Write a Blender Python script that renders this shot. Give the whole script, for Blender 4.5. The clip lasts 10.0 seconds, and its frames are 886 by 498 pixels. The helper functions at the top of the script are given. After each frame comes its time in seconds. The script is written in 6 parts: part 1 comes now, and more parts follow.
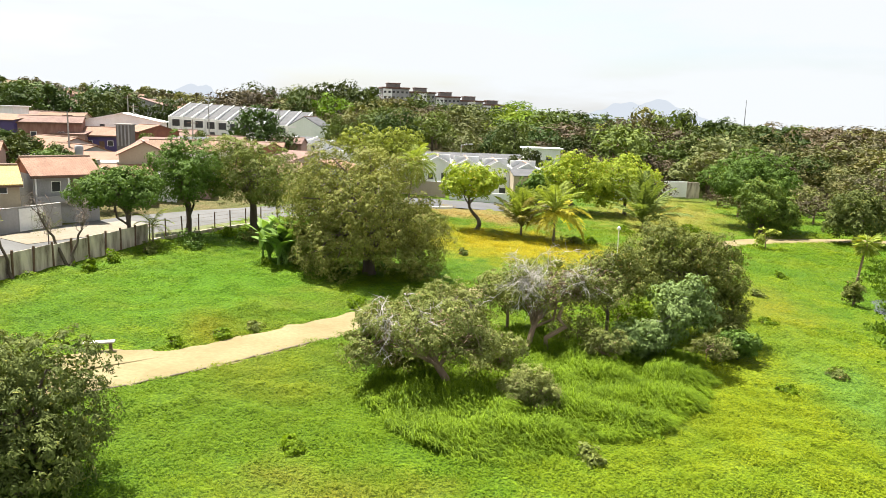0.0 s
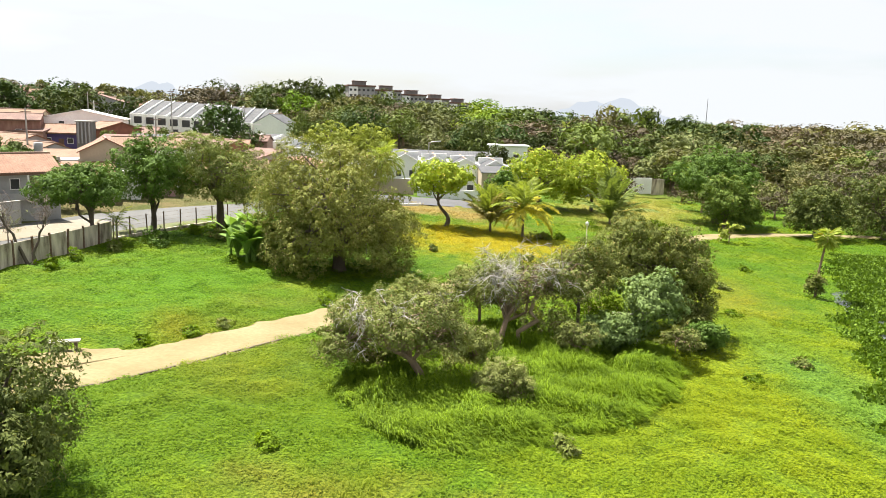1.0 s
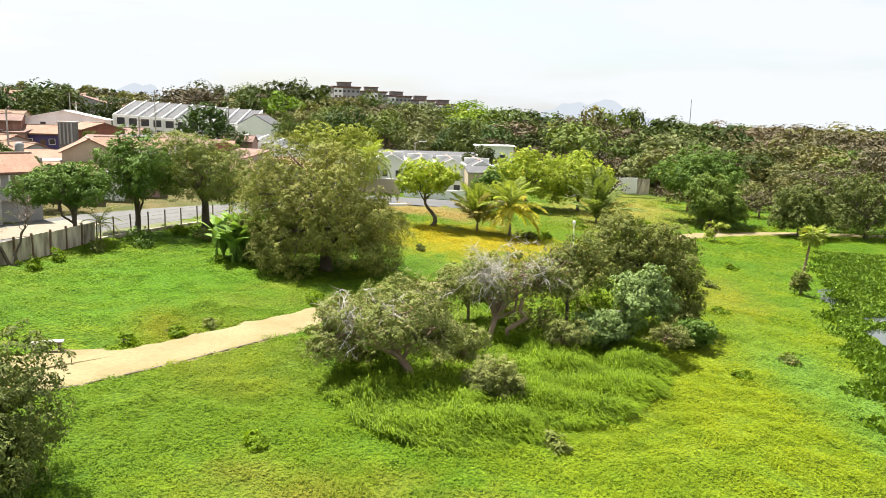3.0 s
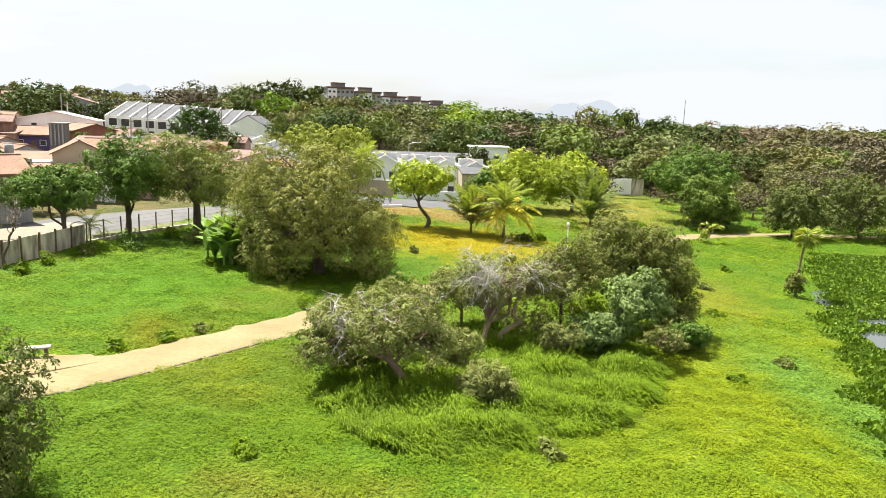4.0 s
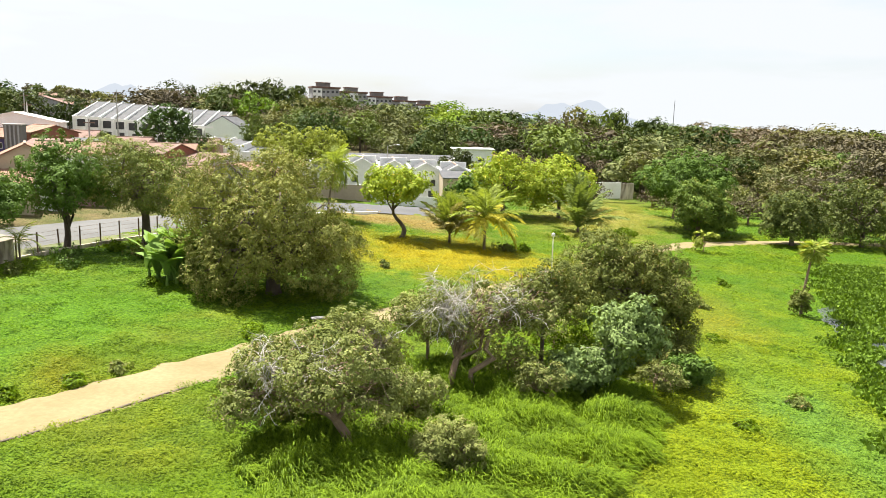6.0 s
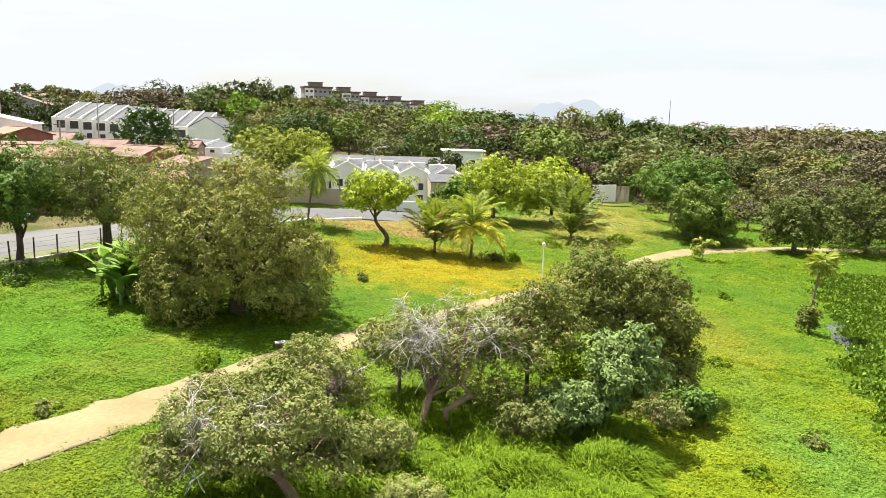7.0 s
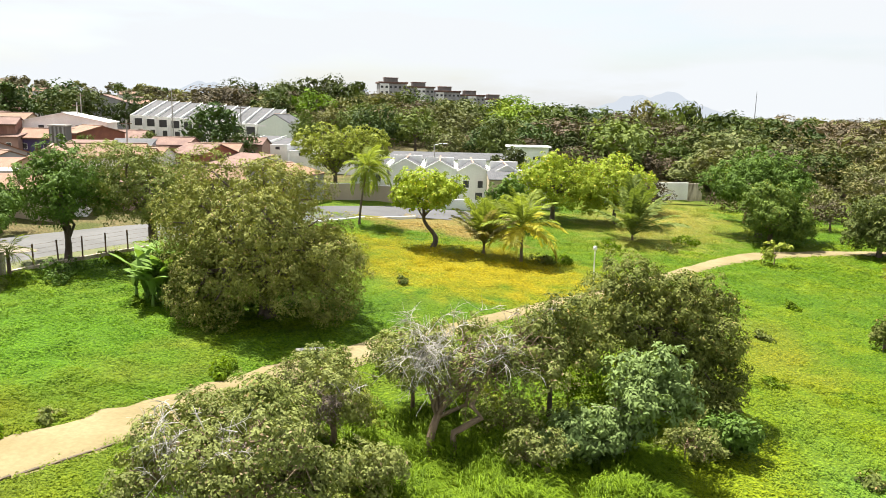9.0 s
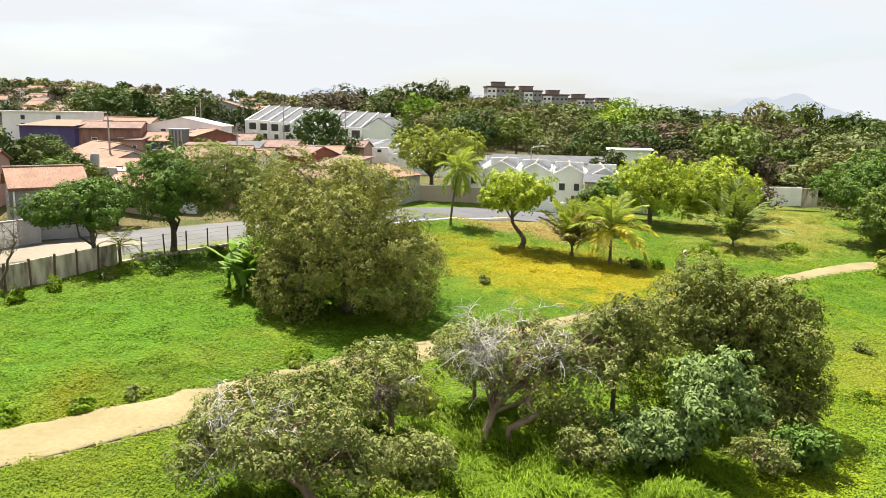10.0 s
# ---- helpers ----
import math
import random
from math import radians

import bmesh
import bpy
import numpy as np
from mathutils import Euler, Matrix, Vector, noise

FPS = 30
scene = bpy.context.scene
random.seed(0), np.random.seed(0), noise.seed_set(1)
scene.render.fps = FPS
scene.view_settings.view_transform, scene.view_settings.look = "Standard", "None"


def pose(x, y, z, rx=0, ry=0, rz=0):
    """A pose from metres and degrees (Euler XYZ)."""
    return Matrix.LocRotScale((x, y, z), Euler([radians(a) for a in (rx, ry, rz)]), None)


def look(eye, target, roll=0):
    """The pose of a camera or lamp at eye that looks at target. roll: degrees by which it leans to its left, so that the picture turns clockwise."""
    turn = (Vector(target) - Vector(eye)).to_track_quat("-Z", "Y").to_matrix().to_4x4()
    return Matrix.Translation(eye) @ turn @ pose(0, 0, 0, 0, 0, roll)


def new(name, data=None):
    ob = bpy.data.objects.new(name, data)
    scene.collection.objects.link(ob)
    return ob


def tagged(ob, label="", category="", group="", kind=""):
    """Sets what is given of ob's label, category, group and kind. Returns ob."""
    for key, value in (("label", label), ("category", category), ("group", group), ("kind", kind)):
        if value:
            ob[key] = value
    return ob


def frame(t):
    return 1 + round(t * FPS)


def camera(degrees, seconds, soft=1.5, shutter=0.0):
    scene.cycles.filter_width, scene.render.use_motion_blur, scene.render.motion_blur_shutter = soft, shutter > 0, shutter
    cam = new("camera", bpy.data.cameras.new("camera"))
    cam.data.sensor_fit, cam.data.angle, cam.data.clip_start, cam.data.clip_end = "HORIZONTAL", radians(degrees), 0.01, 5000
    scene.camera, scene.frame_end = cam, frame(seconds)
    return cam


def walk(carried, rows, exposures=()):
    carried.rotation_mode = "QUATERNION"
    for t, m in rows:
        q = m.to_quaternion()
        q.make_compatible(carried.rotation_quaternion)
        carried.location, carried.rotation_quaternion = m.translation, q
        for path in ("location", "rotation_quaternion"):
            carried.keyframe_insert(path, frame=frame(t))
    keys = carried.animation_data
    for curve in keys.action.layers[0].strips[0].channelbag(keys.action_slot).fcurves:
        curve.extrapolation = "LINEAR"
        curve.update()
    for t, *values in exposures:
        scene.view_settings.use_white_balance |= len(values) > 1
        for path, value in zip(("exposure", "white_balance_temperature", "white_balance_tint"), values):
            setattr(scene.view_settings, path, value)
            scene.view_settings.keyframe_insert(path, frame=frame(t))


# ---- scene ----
cam = camera(62.0, 10.0, soft=0.75)
PATH = [
    (0, pose(1.17, 0.34, 14.39, 79.97, 0, 13.41) @ pose(0, 0, 0, 0, 0, 1.65)),
    (0.5, pose(1.03, 0.34, 14.23, 79.98, 0, 11.90) @ pose(0, 0, 0, 0, 0, 1.68)),
    (1, pose(0.85, 0.30, 14.14, 79.93, 0, 10.78) @ pose(0, 0, 0, 0, 0, 1.69)),
    (1.5, pose(0.66, 0.19, 14.20, 79.93, 0, 10.14) @ pose(0, 0, 0, 0, 0, 1.74)),
    (2, pose(0.66, 0.29, 14.13, 80.00, 0, 9.96) @ pose(0, 0, 0, 0, 0, 1.69)),
    (2.5, pose(0.65, 0.40, 13.88, 80.05, 0, 9.83) @ pose(0, 0, 0, 0, 0, 1.64)),
    (4, pose(0.68, 0.91, 13.97, 80.13, 0, 9.23) @ pose(0, 0, 0, 0, 0, 1.61)),
    (4.5, pose(0.84, 1.84, 14.11, 80.15, 0, 9.00) @ pose(0, 0, 0, 0, 0, 1.62)),
    (5, pose(0.92, 3.31, 14.15, 80.19, 0, 8.78) @ pose(0, 0, 0, 0, 0, 1.61)),
    (5.5, pose(0.98, 5.18, 14.14, 80.18, 0, 8.60) @ pose(0, 0, 0, 0, 0, 1.61)),
    (7, pose(1.57, 12.33, 14.51, 80.13, 0, 8.11) @ pose(0, 0, 0, 0, 0, 1.54)),
    (7.5, pose(1.89, 13.70, 14.79, 80.12, 0, 7.95) @ pose(0, 0, 0, 0, 0, 1.52)),
    (8, pose(2.40, 14.64, 15.05, 80.13, 0, 7.82) @ pose(0, 0, 0, 0, 0, 1.56)),
    (8.5, pose(3.15, 15.11, 15.05, 79.77, 0, 8.45) @ pose(0, 0, 0, 0, 0, 1.32)),
    (9, pose(4.09, 15.29, 14.88, 79.55, 0, 14.25) @ pose(0, 0, 0, 0, 0, 1.10)),
    (9.5, pose(5.06, 15.43, 14.72, 79.65, 0, 17.99) @ pose(0, 0, 0, 0, 0, 0.91)),
    (10, pose(6.21, 15.55, 14.60, 79.76, 0, 22.73) @ pose(0, 0, 0, 0, 0, 0.76)),
]
EXPOSURES = [(0.0, 1.68), (8.2, 1.68), (9.2, 1.62), (10.0, 1.58)]
walk(cam, PATH, EXPOSURES)

# ---- world, sun and exposure ----
SUN_ELEV, SUN_AZ = radians(65), radians(-53)   # azimuth from +y towards +x
world = bpy.data.worlds.new("world")
scene.world = world
world.use_nodes = True
wn, wl = world.node_tree.nodes, world.node_tree.links
wn.clear()
w_out, w_bg = wn.new("ShaderNodeOutputWorld"), wn.new("ShaderNodeBackground")
sky = wn.new("ShaderNodeTexSky")
sky.sky_type, sky.sun_disc, sky.sun_elevation, sky.sun_rotation = "NISHITA", False, SUN_ELEV, SUN_AZ
sky.dust_density, sky.ozone_density = 2.5, 1.0
w_co, w_map = wn.new("ShaderNodeTexCoord"), wn.new("ShaderNodeMapping")
w_map.inputs["Scale"].default_value = (1.3, 1.3, 7.0)
w_map.inputs["Location"].default_value = (0.35, 0.1, 0.0)
w_noise, w_ramp, w_mix = wn.new("ShaderNodeTexNoise"), wn.new("ShaderNodeValToRGB"), wn.new("ShaderNodeMix")
w_noise.inputs["Scale"].default_value, w_noise.inputs["Detail"].default_value = 2.2, 6.0
w_ramp.color_ramp.elements[0].position, w_ramp.color_ramp.elements[1].position = 0.37, 0.53
w_ramp.color_ramp.elements[0].color = (0.5, 0.5, 0.5, 1)
w_mix.data_type = "RGBA"
w_mix.inputs["B"].default_value = (4.15, 4.3, 4.45, 1)   # sunlit thin cloud
wl.new(w_co.outputs["Generated"], w_map.inputs["Vector"])
wl.new(w_map.outputs["Vector"], w_noise.inputs["Vector"])
wl.new(w_noise.outputs["Fac"], w_ramp.inputs["Fac"])
wl.new(w_ramp.outputs["Color"], w_mix.inputs["Factor"])
wl.new(sky.outputs["Color"], w_mix.inputs["A"])
wl.new(w_mix.outputs["Result"], w_bg.inputs["Color"])
w_bg.inputs["Strength"].default_value = 0.071
wl.new(w_bg.outputs["Background"], w_out.inputs["Surface"])

sun_data = bpy.data.lights.new("sun", "SUN")
sun_data.energy, sun_data.angle, sun_data.color = 5.2, radians(0.6), (1.0, 0.95, 0.86)
sun_dir = Vector((math.sin(SUN_AZ) * math.cos(SUN_ELEV), math.cos(SUN_AZ) * math.cos(SUN_ELEV), math.sin(SUN_ELEV)))
sun_ob = new("sun", sun_data)
sun_ob.matrix_world = look(sun_dir * 300, (0, 0, 0))


# ---- materials ----
def nodes_of(name):
    m = bpy.data.materials.new(name)
    m.use_nodes = True
    n, l = m.node_tree.nodes, m.node_tree.links
    return m, n, l, n["Principled BSDF"]


def mixed(n, l, fac, a, b, mode="MIX"):
    node = n.new("ShaderNodeMix")
    node.data_type, node.blend_type = "RGBA", mode
    for sock, v in ((node.inputs["Factor"], fac), (node.inputs["A"], a), (node.inputs["B"], b)):
        if isinstance(v, (int, float)):
            sock.default_value = v
        elif isinstance(v, tuple):
            sock.default_value = (*v, 1)
        else:
            l.new(v, sock)
    return node.outputs["Result"]


def noisy(n, l, scale, detail=4.0, lo=0.35, hi=0.65, stretch=None, where="Position"):
    co = n.new("ShaderNodeNewGeometry").outputs["Position"] if where == "Position" else n.new("ShaderNodeTexCoord").outputs[where]
    if stretch:
        mp = n.new("ShaderNodeMapping")
        mp.inputs["Scale"].default_value = stretch
        l.new(co, mp.inputs["Vector"])
        co = mp.outputs["Vector"]
    t = n.new("ShaderNodeTexNoise")
    t.inputs["Scale"].default_value, t.inputs["Detail"].default_value = scale, detail
    l.new(co, t.inputs["Vector"])
    r = n.new("ShaderNodeMapRange")
    r.inputs["From Min"].default_value, r.inputs["From Max"].default_value = lo, hi
    l.new(t.outputs["Fac"], r.inputs["Value"])
    return r.outputs["Result"]


def bumped(n, l, bsdf, height, strength=0.4, distance=0.05):
    b = n.new("ShaderNodeBump")
    b.inputs["Strength"].default_value, b.inputs["Distance"].default_value = strength, distance
    l.new(height, b.inputs["Height"])
    l.new(b.outputs["Normal"], bsdf.inputs["Normal"])


def dusty(c, k=0.79):
    return tuple(v * k for v in c)


def plain(name, a, b, scale=3.0, rough=0.8, metal=0.0, bump=0.3, streak=False, fine=None):
    """A weathered surface: two tones at a large and a small scale."""
    m, n, l, p = nodes_of(name)
    if not name.startswith(("white", "lamp", "dead")):
        a, b = dusty(a), dusty(b)
    f1 = noisy(n, l, scale, 5, stretch=(1, 1, 0.25) if streak else None)
    f2 = noisy(n, l, fine or scale * 9, 3)
    c = mixed(n, l, f1, a, b)
    dark = tuple(v * 0.72 for v in a)
    f3 = n.new("ShaderNodeMath")
    f3.operation = "MULTIPLY"
    l.new(f2, f3.inputs[0])
    f3.inputs[1].default_value = 0.35
    c = mixed(n, l, f3.outputs[0], c, dark)
    l.new(c, p.inputs["Base Color"])
    p.inputs["Roughness"].default_value, p.inputs["Metallic"].default_value = rough, metal
    if bump:
        bumped(n, l, p, f2, bump)
    return m


def leafy(name, dark, light, spot=None, trans=0.4, rough=0.65, patch=0.35, tint=False, vary=0.3, spray=1.5):
    """Foliage: each leaf takes its own tone, clumps drift between tones, and light shines through."""
    m, n, l, p = nodes_of(name)
    far = 0.78 if tint else 1.0
    dark, light, spot = dusty(dark, 0.62 * far), dusty(light, 1.0 * far), spot and dusty(spot, 0.95)
    geo = n.new("ShaderNodeNewGeometry")
    f = noisy(n, l, patch, 3)
    mid = n.new("ShaderNodeMath")
    mid.operation = "MULTIPLY_ADD"
    l.new(geo.outputs["Random Per Island"], mid.inputs[0])
    mid.inputs[1].default_value = vary
    sprays = n.new("ShaderNodeMix")
    sprays.inputs["Factor"].default_value = 0.5
    l.new(f, sprays.inputs["A"])
    l.new(noisy(n, l, spray, 3, 0.3, 0.7), sprays.inputs["B"])
    half = n.new("ShaderNodeMath")
    half.operation = "MULTIPLY_ADD"
    l.new(sprays.outputs["Result"], half.inputs[0])
    half.inputs[1].default_value = 0.86 - vary
    half.inputs[2].default_value = 0.12
    l.new(half.outputs[0], mid.inputs[2])
    c = mixed(n, l, mid.outputs[0], dark, light)
    if spot:
        pick = n.new("ShaderNodeMath")
        pick.operation = "GREATER_THAN"
        l.new(geo.outputs["Random Per Island"], pick.inputs[0])
        pick.inputs[1].default_value = 0.97
        c = mixed(n, l, pick.outputs[0], c, spot)
    if tint:
        hsv, info = n.new("ShaderNodeHueSaturation"), n.new("ShaderNodeObjectInfo")
        span = n.new("ShaderNodeMapRange")
        span.inputs["To Min"].default_value, span.inputs["To Max"].default_value = 0.468, 0.52
        l.new(info.outputs["Random"], span.inputs["Value"])
        l.new(span.outputs["Result"], hsv.inputs["Hue"])
        l.new(c, hsv.inputs["Color"])
        other, tone = n.new("ShaderNodeMath"), n.new("ShaderNodeMapRange")
        other.operation = "PINGPONG"
        l.new(info.outputs["Random"], other.inputs[0])
        other.inputs[1].default_value = 0.13
        tone.inputs["From Max"].default_value = 0.13
        tone.inputs["To Min"].default_value, tone.inputs["To Max"].default_value = 0.66, 1.25
        l.new(other.outputs[0], tone.inputs["Value"])
        l.new(tone.outputs["Result"], hsv.inputs["Value"])
        c = hsv.outputs["Color"]
    l.new(c, p.inputs["Base Color"])
    p.inputs["Roughness"].default_value = rough
    p.inputs["Specular IOR Level"].default_value = 0.12
    if tint:
        bumped(n, l, p, noisy(n, l, 1.7, 4, 0.25, 0.75), 0.8, 0.4)
    tr, mx = n.new("ShaderNodeBsdfTranslucent"), n.new("ShaderNodeMixShader")
    warm = mixed(n, l, 1.0, c, (1.0, 1.0, 0.45), "MULTIPLY")
    l.new(warm, tr.inputs["Color"])
    mx.inputs["Fac"].default_value = trans * 0.65
    l.new(p.outputs["BSDF"], mx.inputs[1])
    l.new(tr.outputs["BSDF"], mx.inputs[2])
    l.new(mx.outputs["Shader"], n["Material Output"].inputs["Surface"])
    return m


def meadow_color(n, l):
    """Greens, dry straw and the yellow sedge patch, by place."""
    c = mixed(n, l, noisy(n, l, 0.11, 5, 0.4, 0.6), (0.115, 0.235, 0.007), (0.205, 0.295, 0.009))
    c = mixed(n, l, noisy(n, l, 0.6, 4, 0.35, 0.7), c, (0.100, 0.205, 0.008))
    dry = n.new("ShaderNodeMath")
    dry.operation = "MULTIPLY"
    l.new(noisy(n, l, 0.075, 4, 0.52, 0.66), dry.inputs[0])
    dry.inputs[1].default_value = 0.35
    c = mixed(n, l, dry.outputs[0], c, (0.30, 0.27, 0.05))
    for (cx, cy), (rx, ry), turn, col, edge in (
        ((9, 44), (15, 34), 0.15, (0.235, 0.31, 0.010), 1.0),       # sunny slope above the marsh
        ((-29, 50), (13, 17), 0.0, (0.120, 0.265, 0.007), 0.9),       # lush creepers below the street
        ((-15, 28), (12, 9), 0.0, (0.125, 0.225, 0.006), 0.9),        # denser weeds beside the path's end
        ((-9.5, 82.0), (20, 12), 0.42, (0.38, 0.325, 0.005), 0.65),       # yellow sedge
        ((-22, 38.5), (7, 2.6), 0.95, (0.21, 0.25, 0.012), 0.9),      # yellowing verge by the path
        ((-2, 22), (13, 5), 0.1, (0.24, 0.25, 0.04), 0.9),
        ((8, 130), (14, 34), 0.1, (0.36, 0.33, 0.10), 0.8),
        ((-20, 104), (16, 7), 0.35, (0.34, 0.26, 0.11), 0.5),
        ((14, 66), (6, 9), 0.2, (0.24, 0.27, 0.02), 0.9),
        ((18, 37), (4, 25), -0.25, (0.15, 0.28, 0.04), 0.6),
    ):
        mp = n.new("ShaderNodeMapping")
        mp.vector_type = "TEXTURE"
        mp.inputs["Location"].default_value, mp.inputs["Rotation"].default_value = (cx, cy, 0), (0, 0, -turn)
        mp.inputs["Scale"].default_value = (rx, ry, 1000)
        l.new(n.new("ShaderNodeNewGeometry").outputs["Position"], mp.inputs["Vector"])
        ln = n.new("ShaderNodeVectorMath")
        ln.operation = "LENGTH"
        l.new(mp.outputs["Vector"], ln.inputs[0])
        wob = n.new("ShaderNodeMath")
        wob.operation = "MULTIPLY_ADD"
        l.new(noisy(n, l, 0.4, 5, 0.2, 0.8), wob.inputs[0])
        wob.inputs[1].default_value = 0.9
        l.new(ln.outputs["Value"], wob.inputs[2])
        r = n.new("ShaderNodeMapRange")
        r.inputs["From Min"].default_value, r.inputs["From Max"].default_value = 1.45, 1.45 - edge
        l.new(wob.outputs[0], r.inputs["Value"])
        c = mixed(n, l, r.outputs["Result"], c, col)
    sep, deep = n.new("ShaderNodeSeparateXYZ"), n.new("ShaderNodeMapRange")
    l.new(n.new("ShaderNodeNewGeometry").outputs["Position"], sep.inputs[0])
    deep.inputs["From Min"].default_value, deep.inputs["From Max"].default_value = 150, 190
    l.new(sep.outputs["Y"], deep.inputs["Value"])
    street = n.new("ShaderNodeMapRange")
    street.inputs["From Min"].default_value, street.inputs["From Max"].default_value = -42.5, -46
    l.new(sep.outputs["X"], street.inputs["Value"])
    c = mixed(n, l, street.outputs["Result"], c, mixed(n, l, noisy(n, l, 0.25, 5), (0.26, 0.20, 0.13), (0.13, 0.15, 0.05)))  # trodden soil of the town
    return mixed(n, l, deep.outputs["Result"], c, mixed(n, l, noisy(n, l, 0.03, 5), (0.10, 0.095, 0.045), (0.17, 0.14, 0.085)))  # litter of the woods


def meadow_material():
    m, n, l, p = nodes_of("meadow")
    c = mixed(n, l, 1.0, meadow_color(n, l), (0.80, 0.80, 0.58), "MULTIPLY")
    f = noisy(n, l, 6.0, 6, 0.35, 0.65)
    c = mixed(n, l, f, mixed(n, l, 1.0, c, (0.40, 0.46, 0.40), "MULTIPLY"), mixed(n, l, 1.0, c, (1.0, 0.98, 0.9), "MULTIPLY"))
    l.new(c, p.inputs["Base Color"])
    p.inputs["Roughness"].default_value = 0.9
    p.inputs["Specular IOR Level"].default_value = 0.15
    bumped(n, l, p, f, 0.8, 0.25)
    return m


def herb_material():
    m, n, l, p = nodes_of("herb_leaf")
    c = mixed(n, l, 1.0, meadow_color(n, l), (0.86, 0.81, 0.54), "MULTIPLY")
    rnd = n.new("ShaderNodeNewGeometry").outputs["Random Per Island"]
    c = mixed(n, l, rnd, mixed(n, l, 1.0, c, (0.84, 0.87, 0.8), "MULTIPLY"), mixed(n, l, 1.0, c, (1.16, 1.12, 1.05), "MULTIPLY"))
    l.new(c, p.inputs["Base Color"])
    p.inputs["Roughness"].default_value = 0.65
    p.inputs["Specular IOR Level"].default_value = 0.12
    tr, mx = n.new("ShaderNodeBsdfTranslucent"), n.new("ShaderNodeMixShader")
    l.new(c, tr.inputs["Color"])
    mx.inputs["Fac"].default_value = 0.35
    l.new(p.outputs["BSDF"], mx.inputs[1])
    l.new(tr.outputs["BSDF"], mx.inputs[2])
    l.new(mx.outputs["Shader"], n["Material Output"].inputs["Surface"])
    return m


def roof_material(name, a, b, pitch=0.22, axis=0):
    """Rows of clay tiles or corrugated sheet, running down the slope."""
    m, n, l, p = nodes_of(name)
    a, b = dusty(a), dusty(b)
    co = n.new("ShaderNodeTexCoord").outputs["Object"]
    wave = n.new("ShaderNodeTexWave")
    wave.bands_direction = "XYZ"[axis]
    wave.inputs["Scale"].default_value = 0.314 / pitch
    wave.inputs["Distortion"].default_value = 0.3
    l.new(co, wave.inputs["Vector"])
    c = mixed(n, l, noisy(n, l, 0.7, 6), a, b)
    c = mixed(n, l, noisy(n, l, 6.0, 3, 0.45, 0.75), c, tuple(v * 0.6 for v in a))
    l.new(c, p.inputs["Base Color"])
    p.inputs["Roughness"].default_value = 0.85
    bumped(n, l, p, wave.outputs["Fac"], 0.6, 0.06)
    return m


M_MEADOW, M_HERB = meadow_material(), herb_material()
M_SAND = plain("sandy_path", (0.205, 0.16, 0.068), (0.265, 0.215, 0.105), 0.35, 0.95, 0, 0.3, fine=4.0)
# dark brown: the kerb's thin shadow line is put into its base colour
M_KERB = plain("kerb_concrete", (0.17, 0.125, 0.075), (0.10, 0.075, 0.05), 1.2, 0.9)
M_CONCRETE = plain("concrete", (0.50, 0.48, 0.44), (0.36, 0.34, 0.31), 0.8, 0.9)
M_STAINED = plain("stained_wall", (0.80, 0.70, 0.55), (0.17, 0.125, 0.09), 1.6, 0.92, streak=True)
M_WHITE = plain("white_paint", (0.87, 0.86, 0.84), (0.78, 0.76, 0.73), 0.5, 0.75, streak=True, bump=0.1)
M_CREAM = plain("cream_paint", (0.56, 0.46, 0.33), (0.48, 0.39, 0.28), 0.5, 0.8, streak=True, bump=0.1)
M_GREYW = plain("grey_render", (0.46, 0.45, 0.45), (0.34, 0.33, 0.33), 0.6, 0.85, streak=True)
M_PURPLE = plain("purple_paint", (0.10, 0.07, 0.22), (0.07, 0.05, 0.16), 0.5, 0.7, bump=0.1)
M_BRICK = plain("bare_brick", (0.36, 0.14, 0.09), (0.27, 0.10, 0.07), 0.9, 0.9, fine=8)
M_PINKW = plain("pink_render", (0.50, 0.32, 0.27), (0.42, 0.25, 0.20), 0.6, 0.85, streak=True)
M_ROAD = plain("road_surface", (0.125, 0.124, 0.12), (0.085, 0.084, 0.08), 0.25, 0.9, fine=3.0)
M_ASPHALT = plain("asphalt", (0.10, 0.10, 0.105), (0.07, 0.07, 0.075), 0.3, 0.85, fine=4.0)
M_SOIL = plain("bare_soil", (0.21, 0.17, 0.11), (0.26, 0.23, 0.18), 0.2, 0.95, fine=3.0)
M_BARK = plain("bark", (0.12, 0.085, 0.06), (0.20, 0.16, 0.12), 2.5, 0.95, bump=0.8, streak=True)
M_PALEBARK = plain("pale_bark", (0.36, 0.25, 0.16), (0.22, 0.155, 0.10), 2.0, 0.9, bump=0.6, streak=True)
M_DEADWOOD = plain("dead_wood", (0.50, 0.47, 0.43), (0.29, 0.265, 0.24), 1.5, 0.9)
M_TWIG = plain("dry_twigs", (0.26, 0.20, 0.16), (0.17, 0.13, 0.11), 1.5, 0.9)
M_VERGE = plain("sandy_verge", (0.145, 0.145, 0.06), (0.09, 0.12, 0.03), 0.6, 0.95, fine=5.0)
M_PALMTRUNK = plain("palm_trunk", (0.25, 0.19, 0.13), (0.16, 0.12, 0.08), 4.0, 0.95, bump=0.8)
M_STEEL = plain("galvanised_steel", (0.45, 0.46, 0.47), (0.36, 0.36, 0.37), 2.0, 0.45, 0.8, 0.1)
M_RUST = plain("rusty_post", (0.14, 0.08, 0.05), (0.22, 0.13, 0.08), 3.0, 0.9)
M_DARK = plain("dark_opening", (0.03, 0.03, 0.035), (0.05, 0.05, 0.055), 1.0, 0.35, bump=0)
M_WOOD = plain("painted_wood", (0.20, 0.11, 0.07), (0.15, 0.08, 0.05), 2.0, 0.7)
